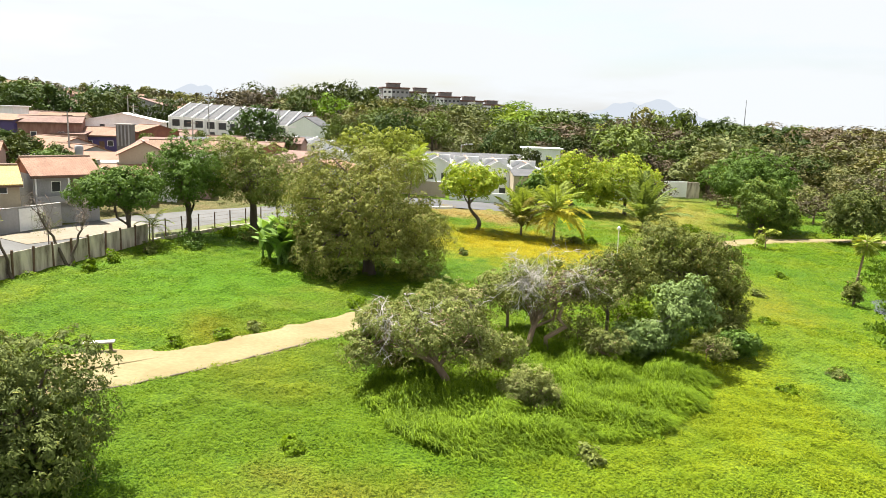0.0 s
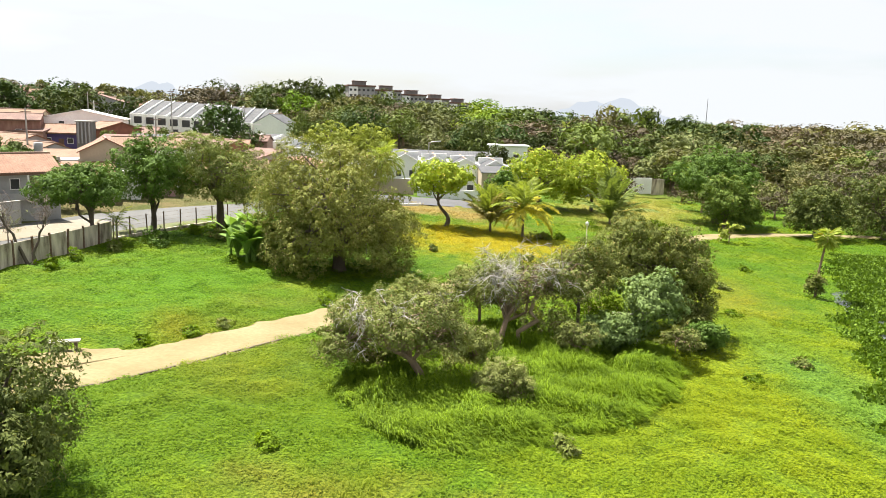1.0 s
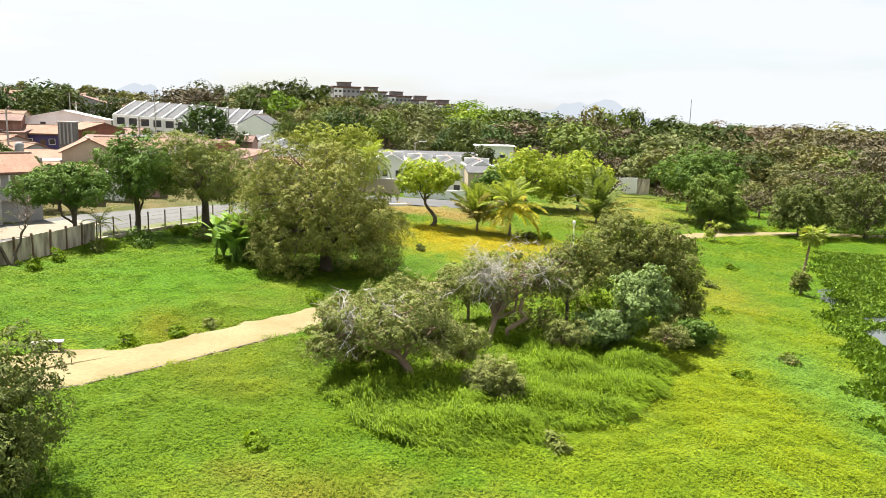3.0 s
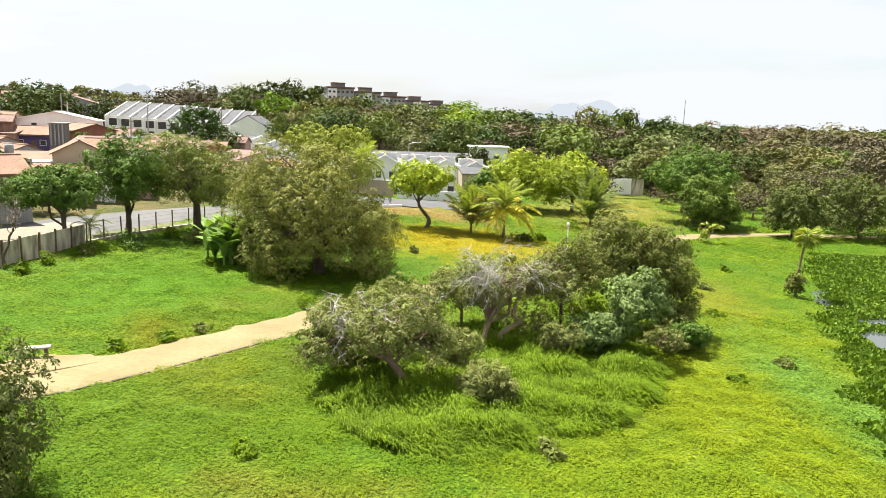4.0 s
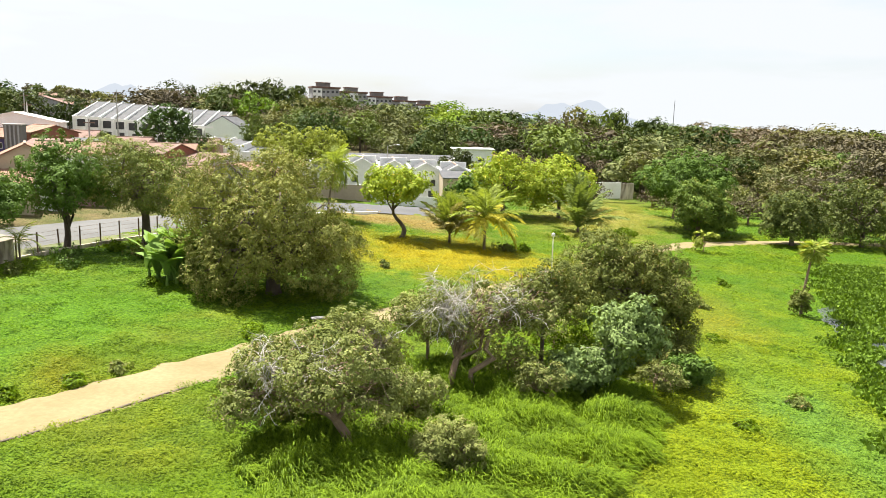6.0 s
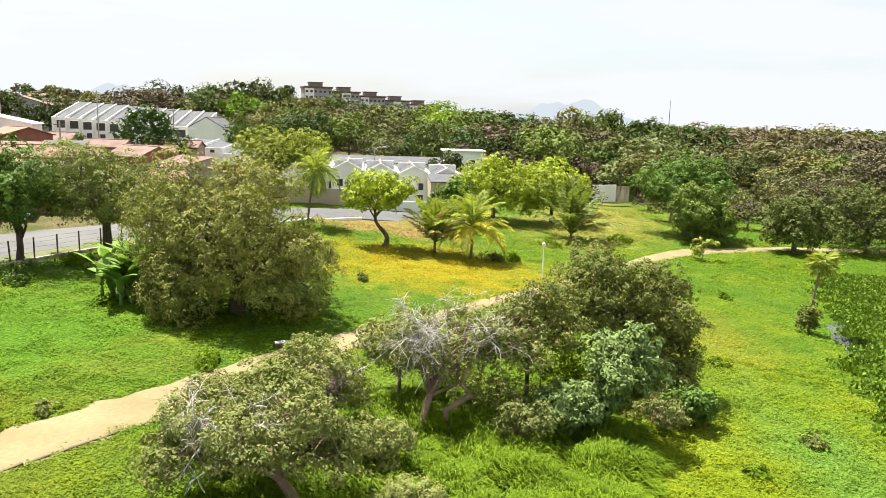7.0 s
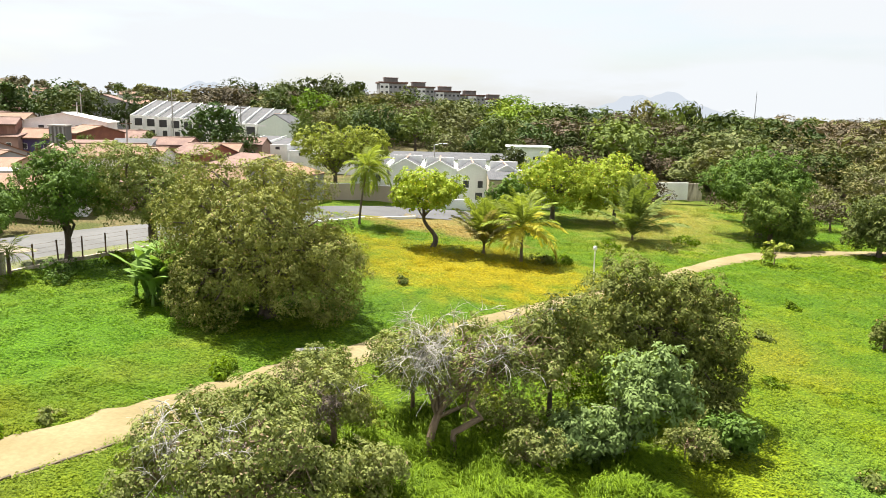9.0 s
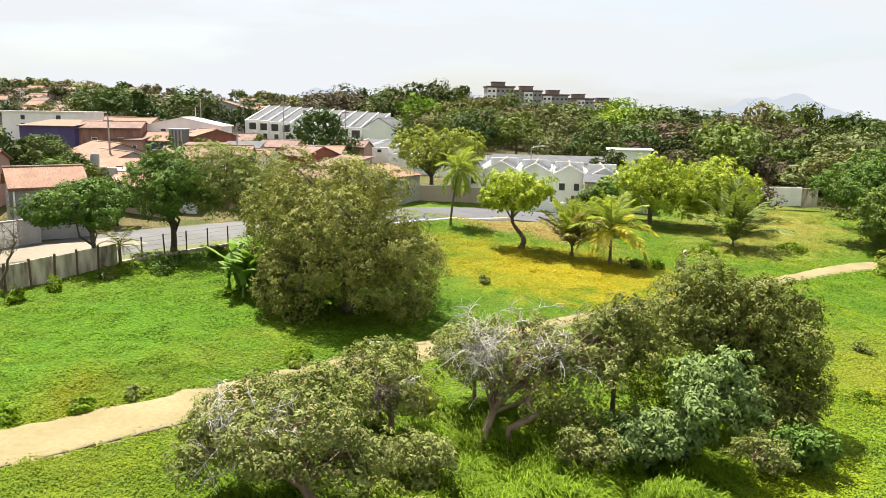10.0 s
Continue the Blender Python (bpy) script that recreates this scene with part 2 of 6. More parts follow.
M_TILE = roof_material("clay_tiles", (0.26, 0.13, 0.078), (0.33, 0.185, 0.12), 0.22)
M_TILE_PALE = roof_material("faded_clay_tiles", (0.275, 0.155, 0.09), (0.20, 0.115, 0.07), 0.22)
M_TILE_OLD = roof_material("old_dark_tiles", (0.16, 0.085, 0.068), (0.26, 0.155, 0.115), 0.22)
M_SHEET = roof_material("fibre_cement_sheet", (0.055, 0.058, 0.066), (0.105, 0.105, 0.112), 0.35)
M_ORANGE = roof_material("yellow_tiles", (0.62, 0.46, 0.16), (0.54, 0.38, 0.13), 0.22)
M_LAMP = plain("lamp_glass", (0.75, 0.75, 0.72), (0.65, 0.65, 0.62), 3, 0.3, bump=0)

LEAF_MANGO = leafy("mango_leaf", (0.060, 0.098, 0.020), (0.33, 0.335, 0.080), (0.40, 0.30, 0.14), 0.3, spray=1.1)
LEAF_GREEN = leafy("street_tree_leaf", (0.034, 0.085, 0.014), (0.145, 0.235, 0.036), None, 0.3)
LEAF_OLIVE = leafy("olive_leaf", (0.06, 0.10, 0.02), (0.24, 0.275, 0.064), (0.30, 0.22, 0.09), 0.35)
LEAF_GREY = leafy("greyish_leaf", (0.062, 0.09, 0.022), (0.29, 0.318, 0.09), (0.30, 0.22, 0.13), 0.3)
LEAF_DARK = leafy("dark_leaf", (0.045, 0.078, 0.016), (0.225, 0.245, 0.055), (0.28, 0.22, 0.07), 0.3)
LEAF_DEEP = leafy("deep_green_leaf", (0.035, 0.062, 0.014), (0.165, 0.195, 0.05), (0.24, 0.24, 0.05), 0.3)
LEAF_CECROPIA = leafy("lobed_leaf", (0.075, 0.14, 0.035), (0.24, 0.32, 0.105), None, 0.35)
LEAF_LIME = leafy("lime_leaf", (0.16, 0.25, 0.02), (0.42, 0.50, 0.05), (0.60, 0.50, 0.07), 0.4)
LEAF_PALMD = leafy("dark_palm_leaflet", (0.08, 0.13, 0.03), (0.27, 0.33, 0.085), (0.30, 0.26, 0.06), 0.55)
LEAF_LIME2 = leafy("yellowish_leaf", (0.12, 0.18, 0.022), (0.36, 0.40, 0.06), None, 0.35)
LEAF_BRIGHT = leafy("mango_green_leaf", (0.055, 0.11, 0.018), (0.21, 0.29, 0.055), (0.30, 0.30, 0.06), 0.35, spray=0.9)
LEAF_PALM = leafy("palm_leaflet", (0.16, 0.23, 0.04), (0.38, 0.44, 0.085), (0.50, 0.42, 0.07), 0.75)
LEAF_PALMY = leafy("yellow_palm_leaflet", (0.42, 0.40, 0.05), (0.66, 0.58, 0.075), (0.70, 0.58, 0.06), 0.65)
LEAF_PALMP = leafy("dry_palm_leaflet", (0.22, 0.20, 0.09), (0.40, 0.36, 0.16), (0.45, 0.36, 0.16), 0.6)
LEAF_BANANA = leafy("banana_leaf", (0.12, 0.22, 0.04), (0.24, 0.37, 0.08), None, 0.45)
LEAF_CANE = leafy("tall_grass_blade", (0.018, 0.062, 0.005), (0.215, 0.325, 0.010), None, 0.55, vary=0.45, patch=0.5)
LEAF_WATER = leafy("water_weed_leaf", (0.020, 0.058, 0.005), (0.165, 0.265, 0.022), None, 0.3, spray=2.5, vary=0.55)
LEAF_WOOD = [
    leafy("wood_green", (0.060, 0.115, 0.020), (0.19, 0.26, 0.055), None, 0.25, patch=0.22, tint=True, vary=0.2, spray=1.3),
    leafy("wood_olive", (0.10, 0.12, 0.036), (0.27, 0.28, 0.10), None, 0.25, patch=0.22, tint=True, vary=0.2, spray=1.3),
    leafy("wood_dry", (0.115, 0.10, 0.058), (0.20, 0.172, 0.10), None, 0.2, patch=0.22, tint=True, vary=0.2, spray=1.3),
    leafy("wood_lime", (0.13, 0.22, 0.018), (0.28, 0.40, 0.04), None, 0.3, patch=0.22, tint=True, vary=0.2, spray=1.3),
    leafy("wood_dark", (0.034, 0.070, 0.015), (0.115, 0.17, 0.04), None, 0.22, patch=0.22, tint=True, vary=0.2, spray=1.3),
]


# ---- mesh builders ----
def smooth(a, b, v):
    t = np.clip((v - a) / (b - a), 0, 1)
    return t * t * (3 - 2 * t)


def ground_z(x, y):
    """The lie of the land: a side slope down to the marsh, the town's rise and the wooded hill behind."""
    x, y = np.asarray(x, float), np.asarray(y, float)
    side = -0.0524 * np.clip(x, -160, 24)
    side = side * (1 - 0.5 * smooth(150, 320, y) * smooth(-60, 20, x))
    pond = -0.55 * smooth(22.3, 26.5, x) * (1 - smooth(68, 82, y)) * smooth(-10, 10, y)
    hill = 4.5 * np.exp(-((x + 85) / 80) ** 2 - ((y - 290) / 85) ** 2) + 15 * np.exp(-((x + 120) / 75) ** 2 - ((y - 490) / 75) ** 2)
    back = 1.5 * smooth(125, 330, y)
    left = 17 * smooth(-190, -440, x) * smooth(150, 390, y) * (1 - 0.8 * smooth(480, 700, y))
    right = 1.5 * smooth(110, 220, y) * smooth(15, 60, x)
    town = 1.6 * smooth(-54, -64, x) * (1 - smooth(150, 200, y))
    return side + pond + hill + back + left + right + town


def gz(x, y):
    return float(ground_z(x, y))


def mesh_of(name, verts, faces, mat, flat=True):
    """A mesh from arrays of vertices and of equal-sided faces."""
    verts, faces = np.asarray(verts, np.float32), np.asarray(faces, np.int32)
    me = bpy.data.meshes.new(name)
    me.vertices.add(len(verts))
    me.vertices.foreach_set("co", verts.ravel())
    k = faces.shape[1]
    me.loops.add(faces.size)
    me.loops.foreach_set("vertex_index", faces.ravel())
    me.polygons.add(len(faces))
    me.polygons.foreach_set("loop_start", np.arange(0, faces.size, k, dtype=np.int32))
    me.polygons.foreach_set("loop_total", np.full(len(faces), k, np.int32))
    if not flat:
        me.polygons.foreach_set("use_smooth", np.ones(len(faces), bool))
    me.materials.append(mat)
    me.update(calc_edges=True)
    me.validate()
    return me


def unit(v):
    return v / np.maximum(np.linalg.norm(v, axis=-1, keepdims=True), 1e-6)


def leaf_quads(base, axis, length, width, rng, fold=0.18, face=None):
    """Pointed leaves: a rhomb for each base point, along its axis."""
    n = len(base)
    axis = unit(axis)
    side = unit(np.cross(axis, rng.normal(size=(n, 3)) if face is None else face + rng.normal(size=(n, 3)) * 0.35))
    up = np.cross(side, axis)
    length, width = np.broadcast_to(length, n)[:, None], np.broadcast_to(width, n)[:, None]
    mid = base + axis * length * 0.45 + up * length * fold * 0.3
    v = np.stack([base, mid + side * width / 2, base + axis * length - up * length * fold * 0.4, mid - side * width / 2], 1).reshape(-1, 3)
    return v, np.arange(n * 4).reshape(-1, 4)


def tube(points, radii, sides=7):
    """A tapered round tube through the points, as quads."""
    pts = np.asarray(points, float)
    d = unit(np.gradient(pts, axis=0))
    ref = np.array([0.0, 0.0, 1.0]) if abs(d[0][2]) < 0.9 else np.array([1.0, 0.0, 0.0])
    a = unit(np.cross(d, ref))
    b = np.cross(d, a)
    ang = np.linspace(0, 2 * np.pi, sides, endpoint=False)
    rings = pts[:, None] + (a[:, None] * np.cos(ang)[None, :, None] + b[:, None] * np.sin(ang)[None, :, None]) * np.asarray(radii)[:, None, None]
    v = rings.reshape(-1, 3)
    f = []
    for i in range(len(pts) - 1):
        for j in range(sides):
            k = (j + 1) % sides
            f.append((i * sides + j, i * sides + k, (i + 1) * sides + k, (i + 1) * sides + j))
    return v, np.array(f)


def join(pieces):
    vs, fs, off = [], [], 0
    for v, f in pieces:
        vs.append(v)
        fs.append(np.asarray(f) + off)
        off += len(v)
    return np.concatenate(vs), np.concatenate(fs)


def limb(a, b, r0, r1, rng, bend=0.12, n=6, sides=5):
    a, b = np.asarray(a, float), np.asarray(b, float)
    t = np.linspace(0, 1, n)[:, None]
    p = a + (b - a) * t
    wob = rng.normal(size=(n, 3)) * np.linalg.norm(b - a) * bend * 0.5
    wob[0] = wob[-1] = 0
    sag = np.array([0, 0, 1.0]) * np.linalg.norm(b - a) * bend * np.sin(t * np.pi)
    return tube(p + wob + sag, r0 + (r1 - r0) * t[:, 0] ** 0.8, sides)


def child(name, me, parent, label=""):
    ob = new(name, me)
    ob.parent = parent
    if label:
        ob["label"] = label
    return ob


def part(name, bm, mat, parent, label="", kind=""):
    me = bpy.data.meshes.new(name)
    bm.to_mesh(me)
    bm.free()
    me.materials.append(mat)
    ob = child(name, me, parent, label)
    if kind:
        ob["kind"] = kind
    return ob


def box_bm(x0, y0, z0, x1, y1, z1, bevel=0.0, bm=None):
    bm = bm or bmesh.new()
    vs = bmesh.ops.create_cube(bm, size=1.0, matrix=Matrix.Translation(((x0 + x1) / 2, (y0 + y1) / 2, (z0 + z1) / 2)) @ Matrix.Diagonal((x1 - x0, y1 - y0, z1 - z0, 1)))["verts"]
    if bevel:
        es = {e for v in vs for e in v.link_edges}
        bmesh.ops.bevel(bm, geom=list(es), offset=bevel, segments=1, affect="EDGES")
    return bm


def prism_bm(profile, axis, a, b, bm=None):
    """A solid: an outline in the plane across x or y, drawn out from a to b."""
    bm = bm or bmesh.new()
    lo = [bm.verts.new((a, p, q) if axis == "x" else (p, a, q)) for p, q in profile]
    hi = [bm.verts.new((b, p, q) if axis == "x" else (p, b, q)) for p, q in profile]
    k = len(profile)
    bm.faces.new(lo)
    bm.faces.new(hi[::-1])
    for i in range(k):
        bm.faces.new((lo[i], hi[i], hi[(i + 1) % k], lo[(i + 1) % k]))
    bmesh.ops.recalc_face_normals(bm, faces=bm.faces)
    return bm


# ---- ground, marsh, path, roads ----
def build_ground():
    def axis(lo, a, b, hi, fine, grow):
        mid = list(np.arange(a, b + fine / 2, fine))
        out, s, v = [], fine, b
        while v < hi:
            s *= grow
            v += s
            out.append(min(v, hi))
        low, s, v = [], fine, a
        while v > lo:
            s *= grow
            v -= s
            low.append(max(v, lo))
        return np.array(low[::-1] + mid + out)
    xs, ys = axis(-4600, -50, 34, 4600, 0.6, 1.09), axis(-300, 18, 112, 4700, 0.6, 1.09)
    gx, gy = np.meshgrid(xs, ys)
    z = ground_z(gx, gy)
    near = smooth(-43.5, -41.5, gx) * (1 - smooth(22, 26, gx)) * (1 - smooth(112, 130, gy))
    hum = np.array([[noise.noise((x * 0.55, y * 0.55, 3.1)) * 0.16 + noise.noise((x * 0.14, y * 0.14, 9.0)) * 0.18 for x in xs] for y in ys])
    px, py = path_arrays()
    d = np.full(gx.shape, 99.0)
    for a, b, in zip(px, py):
        d = np.minimum(d, np.hypot(gx - a, gy - b))
    z = z + hum * near * smooth(2.4, 4.5, d) - 0.06 * (1 - smooth(1.5, 2.6, d))
    v = np.stack([gx, gy, z], -1).reshape(-1, 3)
    w, h = len(xs), len(ys)
    i = np.arange((h - 1) * w).reshape(h - 1, w)[:, :-1].ravel()
    f = np.stack([i, i + 1, i + w + 1, i + w], 1)
    ob = new("ground", mesh_of("ground", v, f, M_MEADOW, False))
    tagged(ob, "green weedy meadow sloping down to a marsh", "ground", kind="structure")


PATH_KNOTS = [(-31.5, 20.0, 1.9), (-27.0, 26.5, 1.9), (-23.2, 31.4, 1.95), (-19.5, 37.9, 1.8), (-15.6, 46.2, 1.7), (-13.0, 52.0, 1.45), (-10.3, 57.2, 1.3),
              (-7.2, 62.6, 1.0), (-3.6, 69.2, 0.85), (0.6, 76.2, 0.8), (5.6, 84.6, 0.85), (10.6, 94.0, 1.0), (15.2, 102.0, 1.3),
              (20.5, 108.8, 1.6), (28.0, 113.6, 1.5), (38.0, 116.5, 1.4), (52.0, 118.0, 1.4)]


def path_curve(steps=9):
    k = np.array(PATH_KNOTS)
    out = []
    for i in range(len(k) - 1):
        p0, p1, p2, p3 = k[max(i - 1, 0)], k[i], k[i + 1], k[min(i + 2, len(k) - 1)]
        for s in range(steps):
            t = s / steps
            out.append(0.5 * (2 * p1 + (p2 - p0) * t + (2 * p0 - 5 * p1 + 4 * p2 - p3) * t * t + (3 * p1 - p0 - 3 * p2 + p3) * t ** 3))
    out.append(k[-1])
    return np.array(out)


def path_arrays():
    c = path_curve(4)
    return c[:, 0], c[:, 1]


def build_path():
    c = path_curve(10)
    d = unit(np.gradient(c[:, :2], axis=0))
    nrm = np.stack([-d[:, 1], d[:, 0]], 1)
    rng = np.random.default_rng(4)
    cols, rows = 9, len(c)
    v = []
    for i in range(rows):
        wl_, wr_ = c[i, 2] * (1 + 0.10 * rng.normal()), c[i, 2] * (1 + 0.07 * rng.normal())
        for j in range(cols):
            s = j / (cols - 1) * 2 - 1
            off = s * (wl_ if s > 0 else wr_ + (0.42 if i < 70 else 0.0))
            x, y = c[i, :2] + nrm[i] * off
            lift = 0.05 * (1 - s * s) - (0.10 if abs(s) > 0.99 else 0.0) + 0.02
            v.append((x, y, gz(x, y) + lift))
    f = [(i * cols + j, (i + 1) * cols + j, (i + 1) * cols + j + 1, i * cols + j + 1) for i in range(rows - 1) for j in range(cols - 1)]
    ob = new("path", mesh_of("path", v, f, M_SAND, False))
    tagged(ob, "pale sandy footpath winding through the meadow", "path", kind="structure")
    bm = bmesh.new()
    # paved bay in front of the bench
    box_bm(-2.6, -1.2, -0.3, 2.4, 1.6, 0.07, 0.03, bm)
    bay = new("paved_bay")
    bay.matrix_world = pose(-24.6, 32.8, gz(-24.6, 32.8), 0, 3, 57)
    tagged(bay, "sandy concrete bay beside the path", "paving", kind="structure")
    part("slab", bm, M_SAND, bay)
    # worn kerb along the near side
    kerb = new("kerb")
    tagged(kerb, "worn low concrete kerb along the footpath", "kerb", kind="structure")
    lens = np.r_[0, np.cumsum(np.hypot(*np.diff(c[:, :2], axis=0).T))]
    s = 0.0
    while s < 52:
        mid = s + 0.5
        x, y, w = (np.interp(mid, lens, c[:, k]) for k in range(3))
        dx, dy = (np.interp(mid, lens, d[:, k]) for k in range(2))
        if rng.random() < 0.66:
            bm = box_bm(-0.48, -0.07, -0.2, 0.48, 0.07, 0.04 + rng.uniform(-0.05, 0.02), 0.02)
            k = part("kerb_stone", bm, M_KERB, kerb)
            off = -w - 0.08
            X, Y = x - dy * off, y + dx * off
            k.matrix_basis = pose(X, Y, gz(X, Y), rng.uniform(-4, 4), rng.uniform(-3, 3), math.degrees(math.atan2(dy, dx)) + rng.uniform(-2, 2))
        s += 1.0


def strip(name, pts, width, mat, label, category, lift=0.05):
    """A road surface laid along a line on the ground."""
    p = np.array(pts, float)
    t = np.linspace(0, len(p) - 1, (len(p) - 1) * 12 + 1)
    q = np.stack([np.interp(t, range(len(p)), p[:, k]) for k in range(2)], 1)
    d = unit(np.gradient(q, axis=0))
    nrm = np.stack([-d[:, 1], d[:, 0]], 1)
    v, cols = [], 7
    for i in range(len(q)):
        for j in range(cols):
            x, y = q[i] + nrm[i] * (j / (cols - 1) - 0.5) * width
            v.append((x, y, gz(x, y) + lift))
    f = [(i * cols + j, (i + 1) * cols + j, (i + 1) * cols + j + 1, i * cols + j + 1) for i in range(len(q) - 1) for j in range(cols - 1)]
    ob = new(name, mesh_of(name, v, f, mat, False))
    return tagged(ob, label, category, kind="structure")


def build_water():
    m, n, l, p = nodes_of("pond_water")
    p.inputs["Base Color"].default_value = (0.05, 0.06, 0.055, 1)
    p.inputs["Roughness"].default_value = 0.06
    bumped(n, l, p, noisy(n, l, 1.6, 3), 0.08, 0.05)
    bm = bmesh.new()
    bmesh.ops.create_grid(bm, x_segments=8, y_segments=8, size=0.5, matrix=Matrix.Translation((62, 45, -1.42)) @ Matrix.Diagonal((84, 130, 1, 1)))
    me = bpy.data.meshes.new("water")
    bm.to_mesh(me)
    bm.free()
    me.materials.append(m)
    tagged(new("water", me), "still grey pond water between floating weeds", "water", kind="structure")


build_ground()
build_path()
build_water()
strip("road_1", [(-49, 20), (-49, 45), (-48.3, 60), (-47, 70), (-44.0, 78), (-39.5, 87), (-37.5, 93)], 9.0, M_ROAD, "pale dusty street behind the fence", "road", 0.10)
strip("bare_soil", [(-50.6, 53.5), (-49.4, 58.5), (-48.6, 63.0), (-47.6, 68.0)], 4.6, M_SOIL, "pale sandy soil spilled over the street", "soil", 0.135)
strip("verge", [(-43.3, 34), (-43.3, 50), (-42.9, 56.2), (-42.8, 62), (-42.2, 66), (-41.0, 71), (-39.5, 75.5), (-37.2, 80.5), (-34.4, 86)], 2.0, M_VERGE, "dry sandy verge between the street and the fence", "verge", 0.13)


# ---- trees ----
def sub_blobs(center, radii, k, rng, core=0.55, size=0.5):
    c, r = np.asarray(center, float), np.asarray(radii, float)
    out = [(c, r * 0.56)]
    k = int(k * 1.7)
    core, size = core * 1.28, size * 0.70
    for i in range(k):
        a = 2.399963 * i + rng.uniform(-0.9, 0.9)
        h = min(0.98, 1 - 1.55 * (i + 0.5) / k + rng.uniform(-0.15, 0.15))
        s = math.sqrt(max(0.0, 1 - h * h))
        u = np.array([s * math.cos(a), s * math.sin(a), h])
        out.append((c + u * r * core * rng.uniform(0.72, 1.22), r * size * rng.uniform(0.55, 1.45)))
    return out


def crown_leaves(blobs, n, per, spread, length, width, rng, droop=0.3, wild=0.8, low=-1.0, inner=0.1, holes=-0.35, jit=0.5, skin=(0.84, 1.03)):
    """Leaves in small sprays on the outer skin of the blobs."""
    w = np.array([np.prod(r) ** (2 / 3) for _, r in blobs])
    pick = rng.choice(len(blobs), int(n / per * 2.2), p=w / w.sum())
    c, r = np.array([b[0] for b in blobs]), np.array([b[1] for b in blobs])
    u = unit(rng.normal(size=(len(pick), 3)))
    rad = np.where(rng.random(len(pick)) < inner, rng.uniform(0.3, 0.8, len(pick)), rng.uniform(*skin, len(pick)))
    seeds = c[pick] + u * r[pick] * rad[:, None]
    tuft = np.array([noise.noise(Vector(s * (1.3 / max(1.0, spread * 1.6)))) for s in seeds])
    seeds = seeds + u * (tuft * min(0.5, spread * 1.3))[:, None]
    deep = np.zeros(len(pick), bool)
    for i in range(len(blobs)):
        deep |= (np.linalg.norm((seeds - c[i]) / r[i], axis=1) < 0.72) & (pick != i) & (rad > 0.81)
    keep = ~deep & (seeds[:, 2] > low)
    seeds, u = seeds[keep][: int(n / per)], u[keep][: int(n / per)]
    gap = np.array([noise.noise(Vector(s * 0.7)) for s in seeds])
    seeds, u = seeds[gap > holes], u[gap > holes]
    near = np.repeat(u, per, 0) * 0.9 + np.array([0, 0, 0.55])
    dirs = unit(rng.normal(size=near.shape) * jit + near)
    grow = np.repeat(rng.uniform(0.65, 1.35, len(seeds)), per)[:, None]
    base = np.repeat(seeds, per, 0) + dirs * spread * grow * rng.uniform(0.55, 1.05, len(near))[:, None] * np.array([1, 1, 0.8 + 0.3 * droop])
    out = unit(np.cross(dirs, rng.normal(size=dirs.shape))) * wild + dirs * 0.25 - np.array([0, 0, droop])
    size = rng.uniform(0.7, 1.3, len(base))
    return leaf_quads(base, out, length * size, width * size, rng, face=dirs + np.array([0, 0, 0.2]))


def inner_mass(blobs, per, q, size, rng, low=-9.0, leaf=0.0):
    """The dense leafage inside a crown: broader sprays set deeper in each blob."""
    c = np.repeat(np.array([b[0] for b in blobs]), per, 0)
    r = np.repeat(np.array([b[1] for b in blobs]), per, 0)
    u = unit(rng.normal(size=c.shape))
    at = c + u * r * rng.uniform(q * 0.6, q, len(c))[:, None]
    keep = at[:, 2] > low
    at, u, r = at[keep], u[keep], r[keep]
    axis = unit(np.cross(u, rng.normal(size=u.shape))) + u * 0.3
    ln = (leaf or size * r.mean(1)) * rng.uniform(0.7, 1.3, len(u))
    return leaf_quads(at - axis * ln[:, None] * 0.4, axis, ln, ln * (0.45 if leaf else 0.62), rng, face=u)


def wood_of(trunk_pts, trunk_r, targets, rng, r_limb=0.4, start=(0.45, 0.95), twigs=0):
    """A tapered trunk with limbs that reach the given points."""
    pts = np.asarray(trunk_pts, float)
    t = np.linspace(0, 1, len(pts))
    tt = np.linspace(0, 1, 10)
    fine = np.stack([np.interp(tt, t, pts[:, k]) for k in range(3)], 1)
    rad = np.interp(tt, [0, 0.08, 1], [trunk_r * 1.45, trunk_r, trunk_r * 0.45])
    pieces = [tube(fine, rad, 9)]
    for g in targets:
        s = rng.uniform(*start)
        a = np.array([np.interp(s, tt, fine[:, k]) for k in range(3)])
        r0 = np.interp(s, tt, rad) * rng.uniform(0.45, 0.75)
        pieces.append(limb(a, g, r0, r0 * 0.22, rng, 0.16))
        for _ in range(twigs):
            q = a + (g - a) * rng.uniform(0.5, 0.9)
            pieces.append(limb(q, q + rng.normal(size=3) * np.linalg.norm(g - a) * 0.14 + np.array([0, 0, 0.12]), r0 * 0.3, r0 * 0.08, rng, 0.2, 4, 5))
    return join(pieces)


